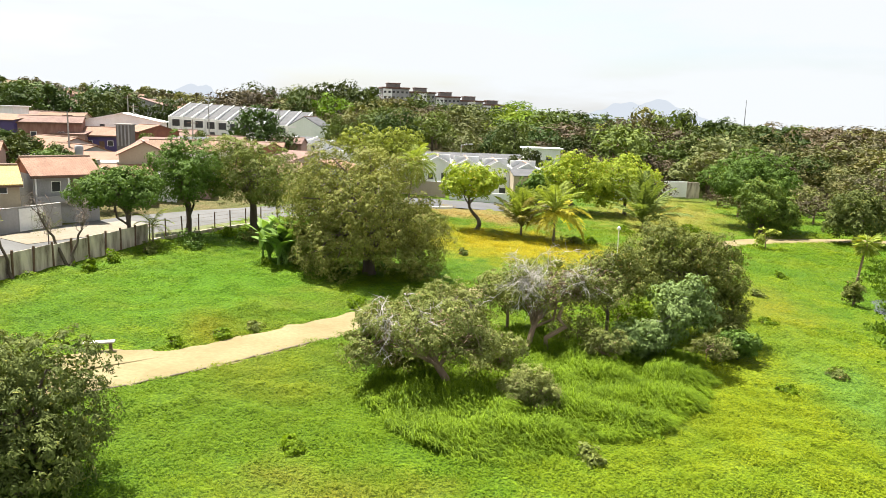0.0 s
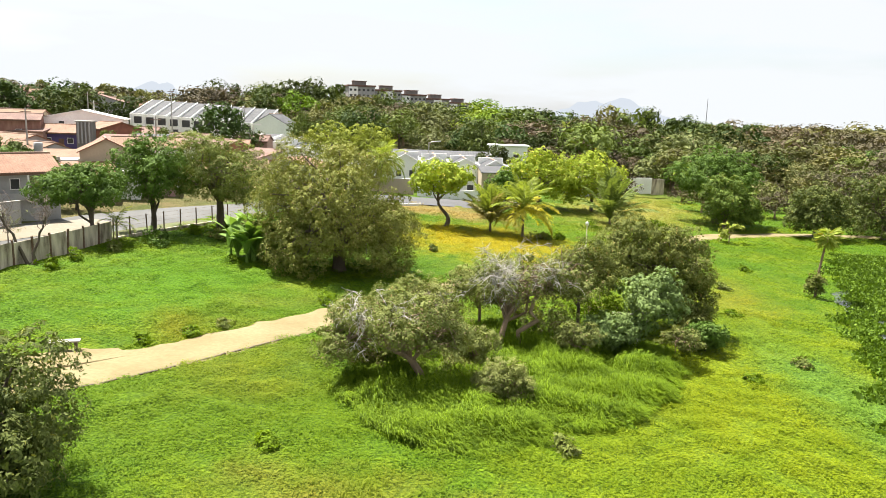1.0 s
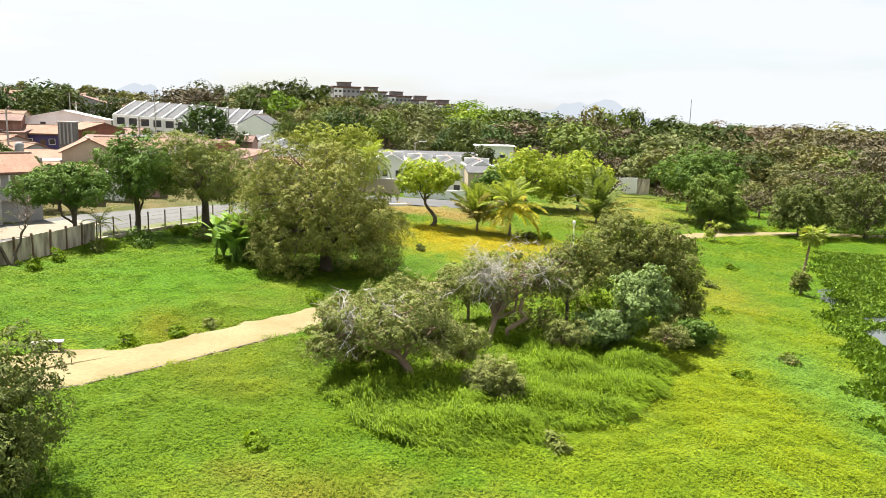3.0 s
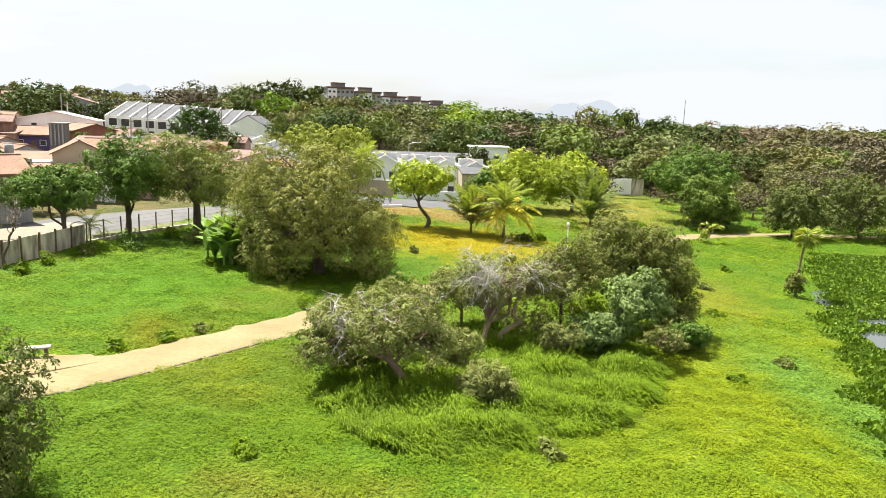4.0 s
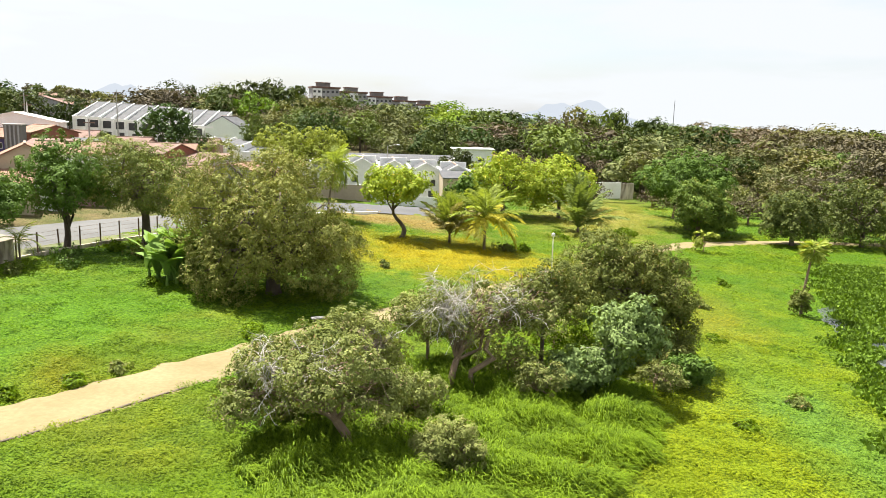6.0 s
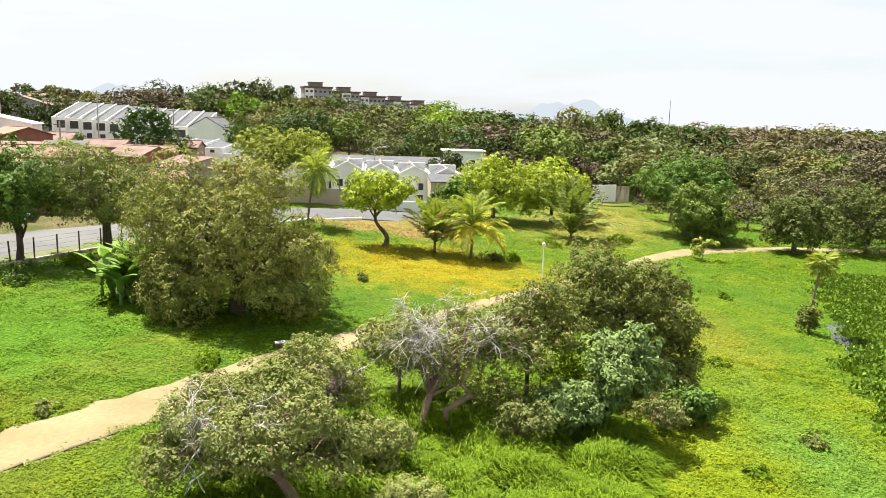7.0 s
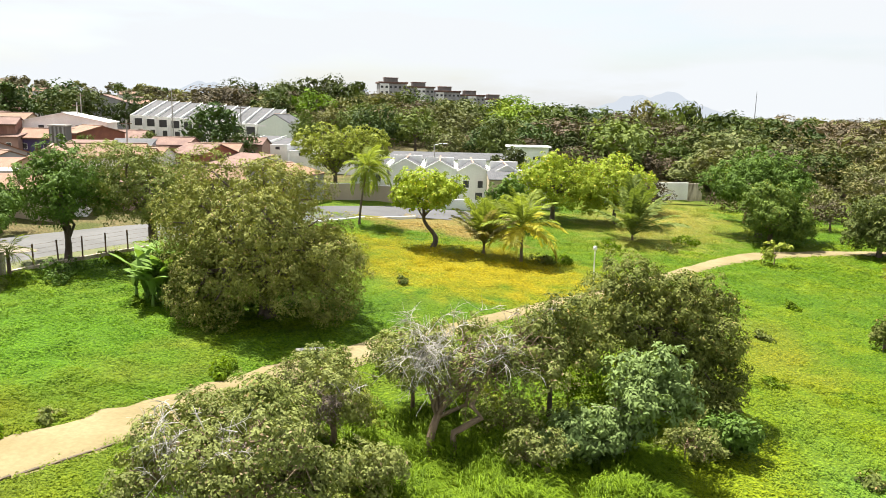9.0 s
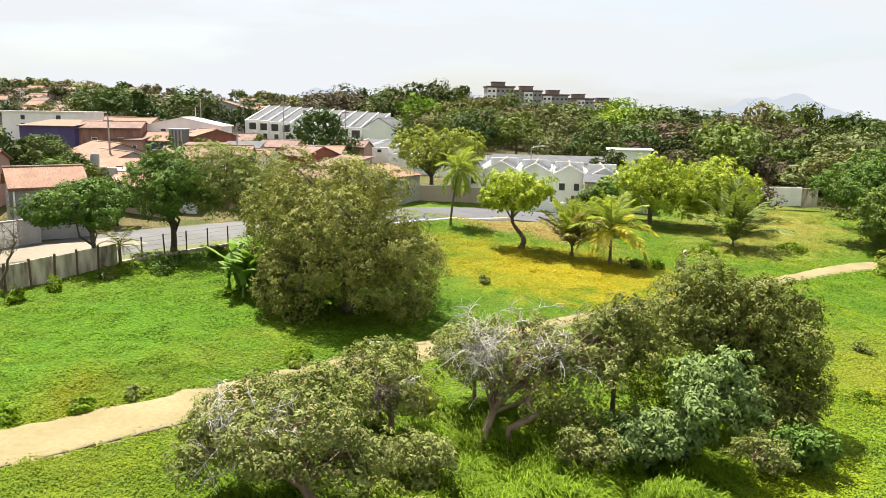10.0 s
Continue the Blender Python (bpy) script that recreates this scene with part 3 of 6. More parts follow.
def tree(x, y, crowns, leaf, wood, label, category="tree", trunk=None, trunk_r=0.25, n=9000, per=7, spread=0.28, size=(0.36, 0.15), droop=0.3,
         wild=0.8, k=9, seed=1, name="tree", low=-0.2, inner=0.1, twigs=0, group="", core=0.55, sub=0.5, scale=1.0, holes=-0.3, limbs=(0.45, 0.95), fill=0.8, skirt=()):
    """crowns: centre and radii of each, from the tree's foot."""
    rng = np.random.default_rng(seed)
    blobs = []
    for cr in crowns:
        blobs += sub_blobs(cr[:3], cr[3:6], k, rng, core, sub)
    blobs += [(np.array(s[:3], float), np.array(s[3:6], float)) for s in skirt]
    trunk = trunk or [(0, 0, -0.3), (0, 0, crowns[0][2] * 0.5), tuple(crowns[0][:3])]
    root = new(name)
    root.location = (x, y, gz(x, y))
    root.scale = (scale,) * 3
    tagged(root, label, category, group)
    v, f = wood_of(trunk, trunk_r, [b[0] for b in blobs[1:]], rng, start=limbs, twigs=twigs)
    child("trunk", mesh_of("trunk", v, f, wood, False), root)
    v, f = crown_leaves(blobs, int(n * 0.95), per * 3, spread * 1.7, size[0] * 0.8, size[1] * 0.86, rng, droop, wild, low, inner, holes)
    if n > 1500 and fill:
        v, f = join([(v, f), inner_mass(blobs, int(min(130, max(24, n / len(blobs) * 0.24))), fill, 0, rng, max(low, 0.1), size[0] * 1.1)])
    child("crown", mesh_of("crown", v, f, leaf), root)
    return root


def dead_spray(root, center, radius, n, seed, mat=None, thick=0.035):
    """Bare bleached twigs that stand out of a crown."""
    rng = np.random.default_rng(seed)
    pieces = []
    c = np.asarray(center, float)
    t = np.linspace(0, 1, 8)[:, None]
    def arc(a, u, ln, r0, r1, sides):
        bend = np.cross(u, rng.normal(size=3)) * 0.45 + np.array([0, 0, -0.45])
        p = a + u * ln * t + bend * ln * t ** 2 * rng.uniform(0.3, 1.0) + np.cumsum(rng.normal(size=(8, 3)), 0) * ln * 0.025 * t
        pieces.append(tube(p, r0 + (r1 - r0) * t[:, 0], sides))
        return p
    for i in range(n):
        u = unit(rng.normal(size=3) * np.array([1, 1, 0.7]) + np.array([0, 0, 0.45]))
        p = arc(c + rng.normal(size=3) * radius * 0.28, u, radius * rng.uniform(0.45, 1.0), thick * rng.uniform(0.5, 1.0), thick * 0.3, 5)
        for _ in range(8):
            k = rng.integers(2, 7)
            arc(p[k], unit(u + rng.normal(size=3) * 0.8), radius * rng.uniform(0.2, 0.5), thick * 0.45, thick * 0.2, 3)
    v, f = join(pieces)
    child("deadwood", mesh_of("deadwood", v, f, mat or M_DEADWOOD, False), root, "bare bleached grey branches" if mat is None else "dry brown twigs")


# big drooping mango by the path
skirt = [(4.9 * math.cos(math.radians(a)), 4.8 * math.sin(math.radians(a)), 1.8 + 0.3 * (i % 2), 1.5, 1.5, 1.8) for i, a in enumerate((10, 40, 70, 104, 146, 180, 205, 232, 350, 258))]
mango = tree(-19.5, 59.6, [(-0.5, 0, 5.4, 5.5, 5.4, 5.1), (0.4, 0.3, 3.4, 5.8, 5.4, 2.8)], LEAF_MANGO, M_BARK, "huge rounded mango tree with drooping olive leaves",
             n=104000, per=6, spread=0.25, size=(0.23, 0.092), droop=0.5, trunk_r=0.55, k=26, seed=11, low=0.1, inner=0.03, core=0.70, sub=0.40, skirt=skirt, fill=0.9, holes=-0.6)
# street trees behind the fence
tree(-42.4, 58.6, [(-0.4, -0.4, 5.0, 3.6, 3.4, 2.0)], LEAF_GREEN, M_BARK, "dark green street tree with a forked trunk by the fence",
     trunk=[(0, 0, -0.3), (0.1, 0, 1.2), (-0.3, 0, 4.4)], trunk_r=0.26, n=15000, size=(0.28, 0.14), seed=21, k=11)
tree(-41.0, 65.9, [(0.3, -0.5, 6.0, 3.5, 3.3, 3.5)], LEAF_GREEN, M_BARK, "tall green street tree with a leaning trunk by the fence",
     trunk=[(0, 0, -0.3), (0.2, 0, 1.4), (-0.2, 0.2, 4.6)], trunk_r=0.34, n=18000, size=(0.28, 0.14), seed=22, k=12)
tree(-36.4, 71.0, [(0.2, -0.8, 5.8, 5.6, 5.0, 4.3)], LEAF_OLIVE, M_BARK, "broad olive-green tree behind the mango",
     trunk_r=0.45, n=42000, size=(0.24, 0.10), seed=23, k=15, low=1.4)
def bare_tree(x, y, limbs_at, label, seed):
    """A leafless small tree: crooked limbs that fork into thin twigs."""
    rng = np.random.default_rng(seed)
    root = new("bare_tree")
    root.location = (x, y, gz(x, y))
    tagged(root, label, "tree")
    for end in limbs_at:
        end = np.array(end, float)
        child("limb", mesh_of("limb", *limb((0, 0, -0.3), end, 0.15, 0.055, rng, 0.04, 9, 8), M_BARK, False), root)
        pieces = []
        for _ in range(16):
            a = end * rng.uniform(0.7, 1.0)
            tip = a + rng.normal(size=3) * 0.5 + np.array([0, 0, 0.5]) + end * 0.12
            pieces.append(limb(a, tip, 0.03, 0.01, rng, 0.25, 6, 4))
            for _ in range(3):
                q = a + (tip - a) * rng.uniform(0.4, 1.0)
                pieces.append(limb(q, q + rng.normal(size=3) * 0.35, 0.014, 0.006, rng, 0.3, 5, 3))
        child("twig_spray", mesh_of("twig_spray", *join(pieces), M_TWIG, False), root)


bare_tree(-40.8, 49.0, [(-1.9, -0.8, 4.2), (0.9, 1.0, 3.6)], "leafless forked small tree at the stained wall", 24)
bare_tree(-40.8, 43.6, [(-1.6, -0.6, 4.6)], "leafless slanting small tree at the stained wall", 25)
tree(-46.6, 53.5, [(0, 0, 2.0, 1.7, 1.5, 1.2)], LEAF_GREY, M_TWIG, "dry brown twiggy shrub by the street", "shrub", trunk_r=0.06, n=900, per=5, size=(0.14, 0.05), seed=27, k=12, twigs=6, fill=0, name="shrub")
tree(-46.5, 43.5, [(0, 0, 4.4, 2.6, 2.6, 2.8)], LEAF_DARK, M_BARK, "dark green tree at the street's edge", trunk_r=0.2, n=8000, seed=26)
# the thicket by the path
thick_a = tree(-6.8, 35.6, [(-1.6, 0.2, 3.4, 3.3, 2.6, 1.4), (1.2, 0.5, 2.7, 1.5, 1.5, 0.9), (-4.4, -0.4, 2.2, 1.3, 1.4, 1.2)], LEAF_GREY, M_PALEBARK, "gnarled grey-green spreading tree in tall grass",
               trunk=[(0.2, 0, -0.2), (-0.1, 0, 0.9), (-1.1, 0.1, 2.2), (-1.6, 0.2, 3.2)], trunk_r=0.24, n=25500, per=7, spread=0.2, size=(0.18, 0.08), seed=31, k=12, wild=1.0, low=0.9, twigs=2, holes=-0.05, fill=0.6)
dead_spray(thick_a, (-3.4, -0.8, 3.8), 1.5, 16, 5, thick=0.03)
dead_spray(thick_a, (-2.2, -1.9, 3.2), 1.2, 9, 56, thick=0.026)
dead_spray(thick_a, (-1.0, -1.0, 4.2), 1.1, 9, 55, thick=0.025)
thick_d = tree(-7.8, 42.8, [(-0.4, 0, 2.6, 2.5, 2.1, 1.4)], LEAF_GREY, M_PALEBARK, "low grey-green tree with dry twigs", trunk=[(0, 0, -0.2), (0.3, 0, 1.0), (-0.2, 0, 2.2)],
               trunk_r=0.18, n=13600, per=7, spread=0.2, size=(0.18, 0.08), seed=32, k=10, wild=1.0, low=1.2, twigs=1, holes=-0.05, fill=0.6)
dead_spray(thick_d, (0.6, -0.6, 3.2), 1.2, 8, 6, thick=0.024)
dead_spray(thick_d, (0.2, -1.0, 2.6), 1.2, 45, 66, M_TWIG, thick=0.02)
thick_b = tree(-3.2, 46.0, [(0.3, -0.2, 4.1, 3.2, 2.6, 1.8), (3.4, 0.6, 4.2, 2.0, 2.0, 1.6)], LEAF_GREY, M_PALEBARK, "grey half-dead tree with a split trunk and bare twigs",
               trunk=[(-0.6, -2.2, -0.2), (-0.4, -1.7, 1.2), (-0.1, -0.8, 2.5), (0.3, 0, 3.6)], trunk_r=0.21, n=17000, per=7, spread=0.2, size=(0.19, 0.08), seed=33, k=14, wild=1.0, low=1.7, twigs=2, holes=0.0, fill=0.5)
child("trunk", mesh_of("trunk", *limb((0.5, -1.9, -0.2), (1.8, -0.5, 3.9), 0.19, 0.1, np.random.default_rng(3), 0.08, 8, 9), M_PALEBARK, False), thick_b)
dead_spray(thick_b, (-0.6, -1.6, 4.6), 2.1, 64, 7, thick=0.027)
dead_spray(thick_b, (2.4, -1.2, 4.9), 1.5, 20, 8, thick=0.028)
tree(5.9, 53.6, [(-1.4, 0.3, 4.9, 2.7, 2.7, 2.5), (1.7, 0.6, 4.5, 2.7, 2.8, 2.9), (2.0, 0.0, 1.9, 2.3, 2.2, 1.8)], LEAF_DARK, M_BARK, "dense dark mango tree with olive and brown leaves",
     trunk=[(0, 0, -0.2), (-0.2, 0, 1.4), (-0.2, 0, 4.0)], trunk_r=0.3, n=52000, per=7, spread=0.22, size=(0.22, 0.085), seed=34, k=14, droop=0.5, low=0.6)
cec = tree(4.9, 46.6, [(0.5, 0, 3.5, 1.9, 1.7, 1.6), (-1.2, -0.4, 1.8, 1.5, 1.3, 0.9)], LEAF_CECROPIA, M_DEADWOOD, "pale-leaved tree with big lobed leaves and whitish branches",
           trunk=[(-0.6, -0.3, -0.2), (-0.2, -0.2, 1.5), (0.6, 0, 3.0)], trunk_r=0.1, n=9500, per=5, spread=0.2, size=(0.30, 0.12), seed=35, k=12, droop=0.45, low=0.6, inner=0.15)
tree(-2.5, 35.4, [(0.2, 0, 1.0, 1.3, 1.1, 1.1), (-0.7, 0.3, 0.8, 0.9, 0.9, 0.9), (0.9, -0.3, 0.7, 0.8, 0.8, 0.8)], LEAF_GREY, M_PALEBARK, "feathery grey-green shrub in the grass", trunk_r=0.1, n=15300, per=7, spread=0.16, size=(0.17, 0.05), seed=36, k=10, low=0.05, category="shrub", name="shrub")
tree(0.9, 43.4, [(0, 0, 1.4, 1.3, 1.2, 1.2)], LEAF_GREY, M_PALEBARK, "dusty grey-green shrub under the trees", trunk_r=0.08, n=5200, per=6, spread=0.2, size=(0.18, 0.07), seed=37, holes=0.05, fill=0.4, twigs=2, low=0.05, category="shrub", name="shrub")
tree(-10.6, 49.4, [(0, 0, 1.2, 1.4, 1.3, 1.0)], LEAF_OLIVE, M_PALEBARK, "olive shrub beside the path", trunk_r=0.08, n=5950, per=7, spread=0.16, size=(0.18, 0.08), seed=38, low=0.05, category="shrub", name="shrub")
tree(8.6, 51.2, [(0, 0, 0.9, 1.3, 1.2, 0.9)], LEAF_DARK, M_BARK, "dark leafy shrub at the mango's foot", trunk_r=0.08, n=3500, per=6, spread=0.2, size=(0.34, 0.12), seed=39, low=0.02, category="shrub", name="shrub")
tree(-9.6, 39.6, [(-0.3, 0, 2.3, 2.4, 2.2, 1.5)], LEAF_OLIVE, M_PALEBARK, "low olive tree in the thicket by the path", trunk_r=0.12, n=11050, per=7, spread=0.2, size=(0.20, 0.09), seed=42, k=10, low=0.3, holes=-0.15)
tree(-5.6, 48.0, [(0, 0, 2.6, 2.3, 2.0, 1.6)], LEAF_GREY, M_PALEBARK, "grey-green thicket tree by the path", trunk_r=0.12, n=10200, per=7, spread=0.2, size=(0.20, 0.09), seed=43, k=10, low=0.3, holes=-0.15)
dark_mid = tree(0.9, 49.4, [(0, 0, 4.2, 2.7, 2.3, 2.2)], LEAF_DARK, M_BARK, "dark leafy tree between the larger ones", trunk_r=0.14, n=20000, per=7, spread=0.2, size=(0.2, 0.085), seed=44, k=11, low=1.0, holes=-0.15)
dead_spray(dark_mid, (-1.0, -0.9, 5.2), 1.4, 20, 81, thick=0.026)
tree(2.4, 45.4, [(0, 0, 1.2, 1.5, 1.2, 1.0)], LEAF_CECROPIA, M_DEADWOOD, "pale leafy undergrowth with lobed leaves", trunk_r=0.06, n=4500, per=7, spread=0.22, size=(0.38, 0.13), seed=45, k=9, low=0.1, name="shrub", category="shrub")
tree(-4.6, 39.4, [(0, 0, 1.2, 1.6, 1.5, 1.4)], LEAF_GREY, M_PALEBARK, "dusty shrub below the split trunk", trunk_r=0.06, n=7650, per=7, spread=0.18, size=(0.18, 0.08), seed=46, k=9, low=0.1, name="shrub", category="shrub", holes=-0.15)
tree(9.3, 49.6, [(0, 0, 0.9, 1.2, 1.2, 0.9)], LEAF_GREEN, M_BARK, "dark green creeper mound by the mango", trunk_r=0.05, n=4500, per=6, spread=0.2, size=(0.34, 0.14), seed=47, k=8, low=0.0, name="shrub", category="shrub")
# undergrowth that knits the thicket together
for i, (ux, uy, ur, uh) in enumerate(((-8.6, 37.6, 1.3, 1.3), (-5.2, 37.6, 1.2, 1.1), (-0.9, 47.0, 1.6, 2.3), (4.0, 50.8, 1.7, 2.6), (-7.8, 45.8, 1.4, 1.6),
                                      (-9.6, 43.6, 1.2, 1.2), (-10.6, 37.8, 1.2, 1.2), (7.2, 48.2, 1.4, 1.6), (1.6, 52.0, 1.9, 2.8), (-3.4, 49.6, 1.6, 2.0), (-9.0, 47.6, 1.2, 1.3))):
    leaf = (LEAF_OLIVE, LEAF_GREY, LEAF_LIME2, LEAF_DARK, LEAF_CANE)[(i * 3) % 5]
    words = ("olive", "dusty grey-green", "yellowish", "dark", "bright green")[(i * 3) % 5]
    tree(ux, uy, [(0, 0, uh * 0.55, ur, ur * 0.9, uh * 0.62), (ur * 0.7, -ur * 0.3, uh * 0.4, ur * 0.7, ur * 0.7, uh * 0.45)], leaf, M_PALEBARK, words + " leafy shrub in the thicket's undergrowth", "shrub", trunk_r=0.05, n=4200, per=6, spread=0.15,
         size=(0.18, 0.075), seed=500 + i, k=6, low=0.02, twigs=1, holes=-0.15, name="shrub")
# tree close by at the path's end
tree(-18.9, 20.4, [(-0.6, 0.4, 2.7, 3.3, 3.2, 2.5), (-0.2, -0.6, 1.3, 3.1, 2.9, 1.5)], LEAF_DEEP, M_BARK, "dark olive mango tree close to the path's end", trunk_r=0.3, n=46000, per=7, spread=0.2, size=(0.22, 0.075), seed=41, k=14, droop=0.55, low=0.02, holes=-0.5)
# middle distance
tree(-15.9, 89.6, [(-0.3, 0, 5.7, 4.0, 3.6, 2.1)], LEAF_LIME, M_BARK, "light green tree with a curved trunk on the yellow grass",
     trunk=[(0, 0, -0.2), (0.35, 0, 0.9), (0.1, 0, 1.5), (-1.0, 0, 2.6), (-1.1, 0, 4.6)], trunk_r=0.3, n=8000, per=7, spread=0.3, size=(0.4, 0.2), seed=51, k=11, low=3.0, limbs=(0.8, 0.98))
tree(-6.4, 118.5, [(0, 0, 5.0, 6.2, 5.4, 4.2)], LEAF_LIME, M_BARK, "broad yellow-green tree beyond the palms", trunk_r=0.35, n=18000, per=7, spread=0.34, size=(0.4, 0.2), seed=52, k=14, low=1.6)
tree(2.0, 121.5, [(0, 0, 4.6, 5.4, 5.0, 4.2)], LEAF_LIME, M_BARK, "bright yellow-green tree with thin foliage", trunk_r=0.32, n=16000, per=7, spread=0.34, size=(0.4, 0.2), seed=53, k=14, low=1.4)
tree(-11.0, 106.0, [(0, 0, 3.4, 2.6, 2.4, 3.0)], LEAF_GREEN, M_BARK, "dense green tree beside the palms", trunk_r=0.2, n=6000, per=7, spread=0.3, size=(0.45, 0.2), seed=54, low=0.4)
tree(-39.4, 119.5, [(-1.5, 0, 6.6, 5.2, 4.6, 3.6), (4.2, 0, 7.2, 4.2, 4.0, 3.2)], LEAF_LIME2, M_BARK, "spreading olive-green tree by the street wall", trunk_r=0.38, n=15000, per=7, spread=0.32, size=(0.4, 0.2), seed=55, k=12, low=3.2)
# right-hand trees at the path
tree(21.4, 123.0, [(0, 0, 6.9, 6.2, 5.4, 3.9)], LEAF_GREEN, M_BARK, "wide dark green tree at the far path", trunk_r=0.5, n=26000, per=7, spread=0.34, size=(0.42, 0.2), seed=61, k=17, low=2.4)
tree(21.8, 116.6, [(0, -0.5, 4.0, 3.9, 3.6, 3.7), (2.6, 0.4, 2.6, 2.4, 2.2, 2.2)], LEAF_BRIGHT, M_BARK, "dense green mango tree at the far path", trunk_r=0.35, n=20000, per=7, spread=0.3, size=(0.38, 0.17), seed=62, k=14, low=0.3)
tree(33.4, 112.6, [(0, 0, 3.9, 3.8, 3.6, 3.9)], LEAF_DEEP, M_BARK, "dense dark tree at the marsh's edge", trunk_r=0.35, n=17000, per=7, spread=0.3, size=(0.38, 0.17), seed=63, k=14, low=0.3)
tree(43.0, 114.5, [(0, 0, 4.4, 6.2, 5.4, 5.0)], LEAF_DEEP, M_BARK, "dark green tree at the marsh's edge", trunk_r=0.35, n=17000, per=7, spread=0.3, size=(0.38, 0.17), seed=64, k=14, low=0.3)
tree(20.0, 102.4, [(0, 0, 1.4, 1.3, 1.2, 1.2)], LEAF_LIME2, M_PALEBARK, "small pale green sapling by the path", holes=-0.05, trunk_r=0.07, n=700, per=7, size=(0.5, 0.25), seed=65, low=0.2)


# ---- palms and banana ----
def frond_mesh(length, arch, leaflets, leaf_len, mat, seed, name="frond"):
    """A feather frond from the origin along +x, arching up and then down."""
    rng = np.random.default_rng(seed)
    s = np.linspace(0, 1, 12)
    x = length * (s - 0.12 * arch * s ** 3)
    z = length * (0.30 * s - 0.55 * arch * s ** 2.2)
    rach = np.stack([x, 0 * x, z], 1)
    v1, f1 = tube(rach, 0.035 * (1 - 0.8 * s) * length / 3 + 0.006, 4)
    t = np.repeat(np.linspace(0.14, 0.99, leaflets), 2)
    side = np.tile([1.0, -1.0], leaflets)
    base = np.stack([np.interp(t, s, rach[:, k]) for k in range(3)], 1)
    out = np.stack([0.75 + 0 * t, side, -0.15 - 0.4 * arch * t + rng.normal(size=len(t)) * 0.15], 1)
    ln = leaf_len * (0.35 + 1.1 * np.sin(np.pi * (0.12 + 0.82 * t))) * rng.uniform(0.85, 1.1, len(t))
    v2, f2 = leaf_quads(base, out, ln, 0.09 * length / 3.5, rng, 0.25, np.tile((0.0, 0.0, 1.0), (len(t), 1)))
    v, f = join([(v1, f1), (v2, f2)])
    return mesh_of(name, v, f, mat)


FRONDS = {}


def palm(x, y, trunk_h, length, n, label, mats, lean=(0.0, 0.0), rise=(-25, 70), arch=1.0, leaflets=40, trunk_r=0.16, seed=1, name="coconut_palm", leaf_len=0.7):
    rng = np.random.default_rng(seed)
    root = new(name)
    root.location = (x, y, gz(x, y))
    tagged(root, label, "palm")
    t = np.linspace(0, 1, 9)[:, None]
    pts = np.concatenate([lean[0] * t ** 1.6, lean[1] * t ** 1.6, -0.25 + (trunk_h + 0.25) * t], 1)
    v, f = tube(pts, np.interp(t[:, 0], [0, 0.12, 1], [trunk_r * 1.7, trunk_r, trunk_r * 0.75]), 9)
    child("trunk", mesh_of("trunk", v, f, M_PALMTRUNK, False), root)
    for i in range(n):
        q = i / max(1, n - 1)
        up = rise[0] + (rise[1] - rise[0]) * q + rng.uniform(-8, 8)
        mat = mats[0] if (q < 0.45 or len(mats) == 1) else mats[1]
        a = arch * (1.15 - 0.55 * q)
        key = (round(length, 1), round(a, 1), mat.name, leaflets)
        if key not in FRONDS:
            FRONDS[key] = frond_mesh(length, a, leaflets, leaf_len, mat, len(FRONDS) + 5)
        fr = child("frond", FRONDS[key], root)
        fr.matrix_basis = pose(*pts[-1], 0, 0, i * 137.5 + rng.uniform(-12, 12)) @ pose(0, 0, 0, rng.uniform(-15, 15), -up, 0) @ Matrix.Diagonal((*(rng.uniform(0.85, 1.1),) * 3, 1))
    return root


palm(-6.2, 87.8, 3.4, 4.6, 26, "young coconut palm with yellowing lower fronds", (LEAF_PALMY, LEAF_PALM), seed=1, arch=0.9, leaf_len=0.85)
palm(-10.2, 88.6, 1.2, 5.2, 26, "low green coconut palm with upright fronds", (LEAF_PALMP, LEAF_PALM), rise=(24, 82), seed=2, arch=0.5, leaf_len=0.85)
palm(4.6, 108.6, 0.7, 7.4, 22, "broad dark coconut palm with upright fronds", (LEAF_PALMD, LEAF_PALMD), rise=(24, 84), seed=3, arch=0.6, leaf_len=0.95, leaflets=44)
palm(-27.2, 97.5, 6.8, 3.6, 28, "tall coconut palm with a thin curved trunk", (LEAF_PALM,), lean=(0.9, 0.3), rise=(-55, 65), seed=4, arch=1.3, trunk_r=0.14)
palm(-40.6, 59.6, 1.8, 2.2, 14, "small drooping palm at the fence", (LEAF_PALM,), rise=(-20, 60), seed=5, arch=1.5, trunk_r=0.08, leaflets=16, leaf_len=0.4, name="small_palm")


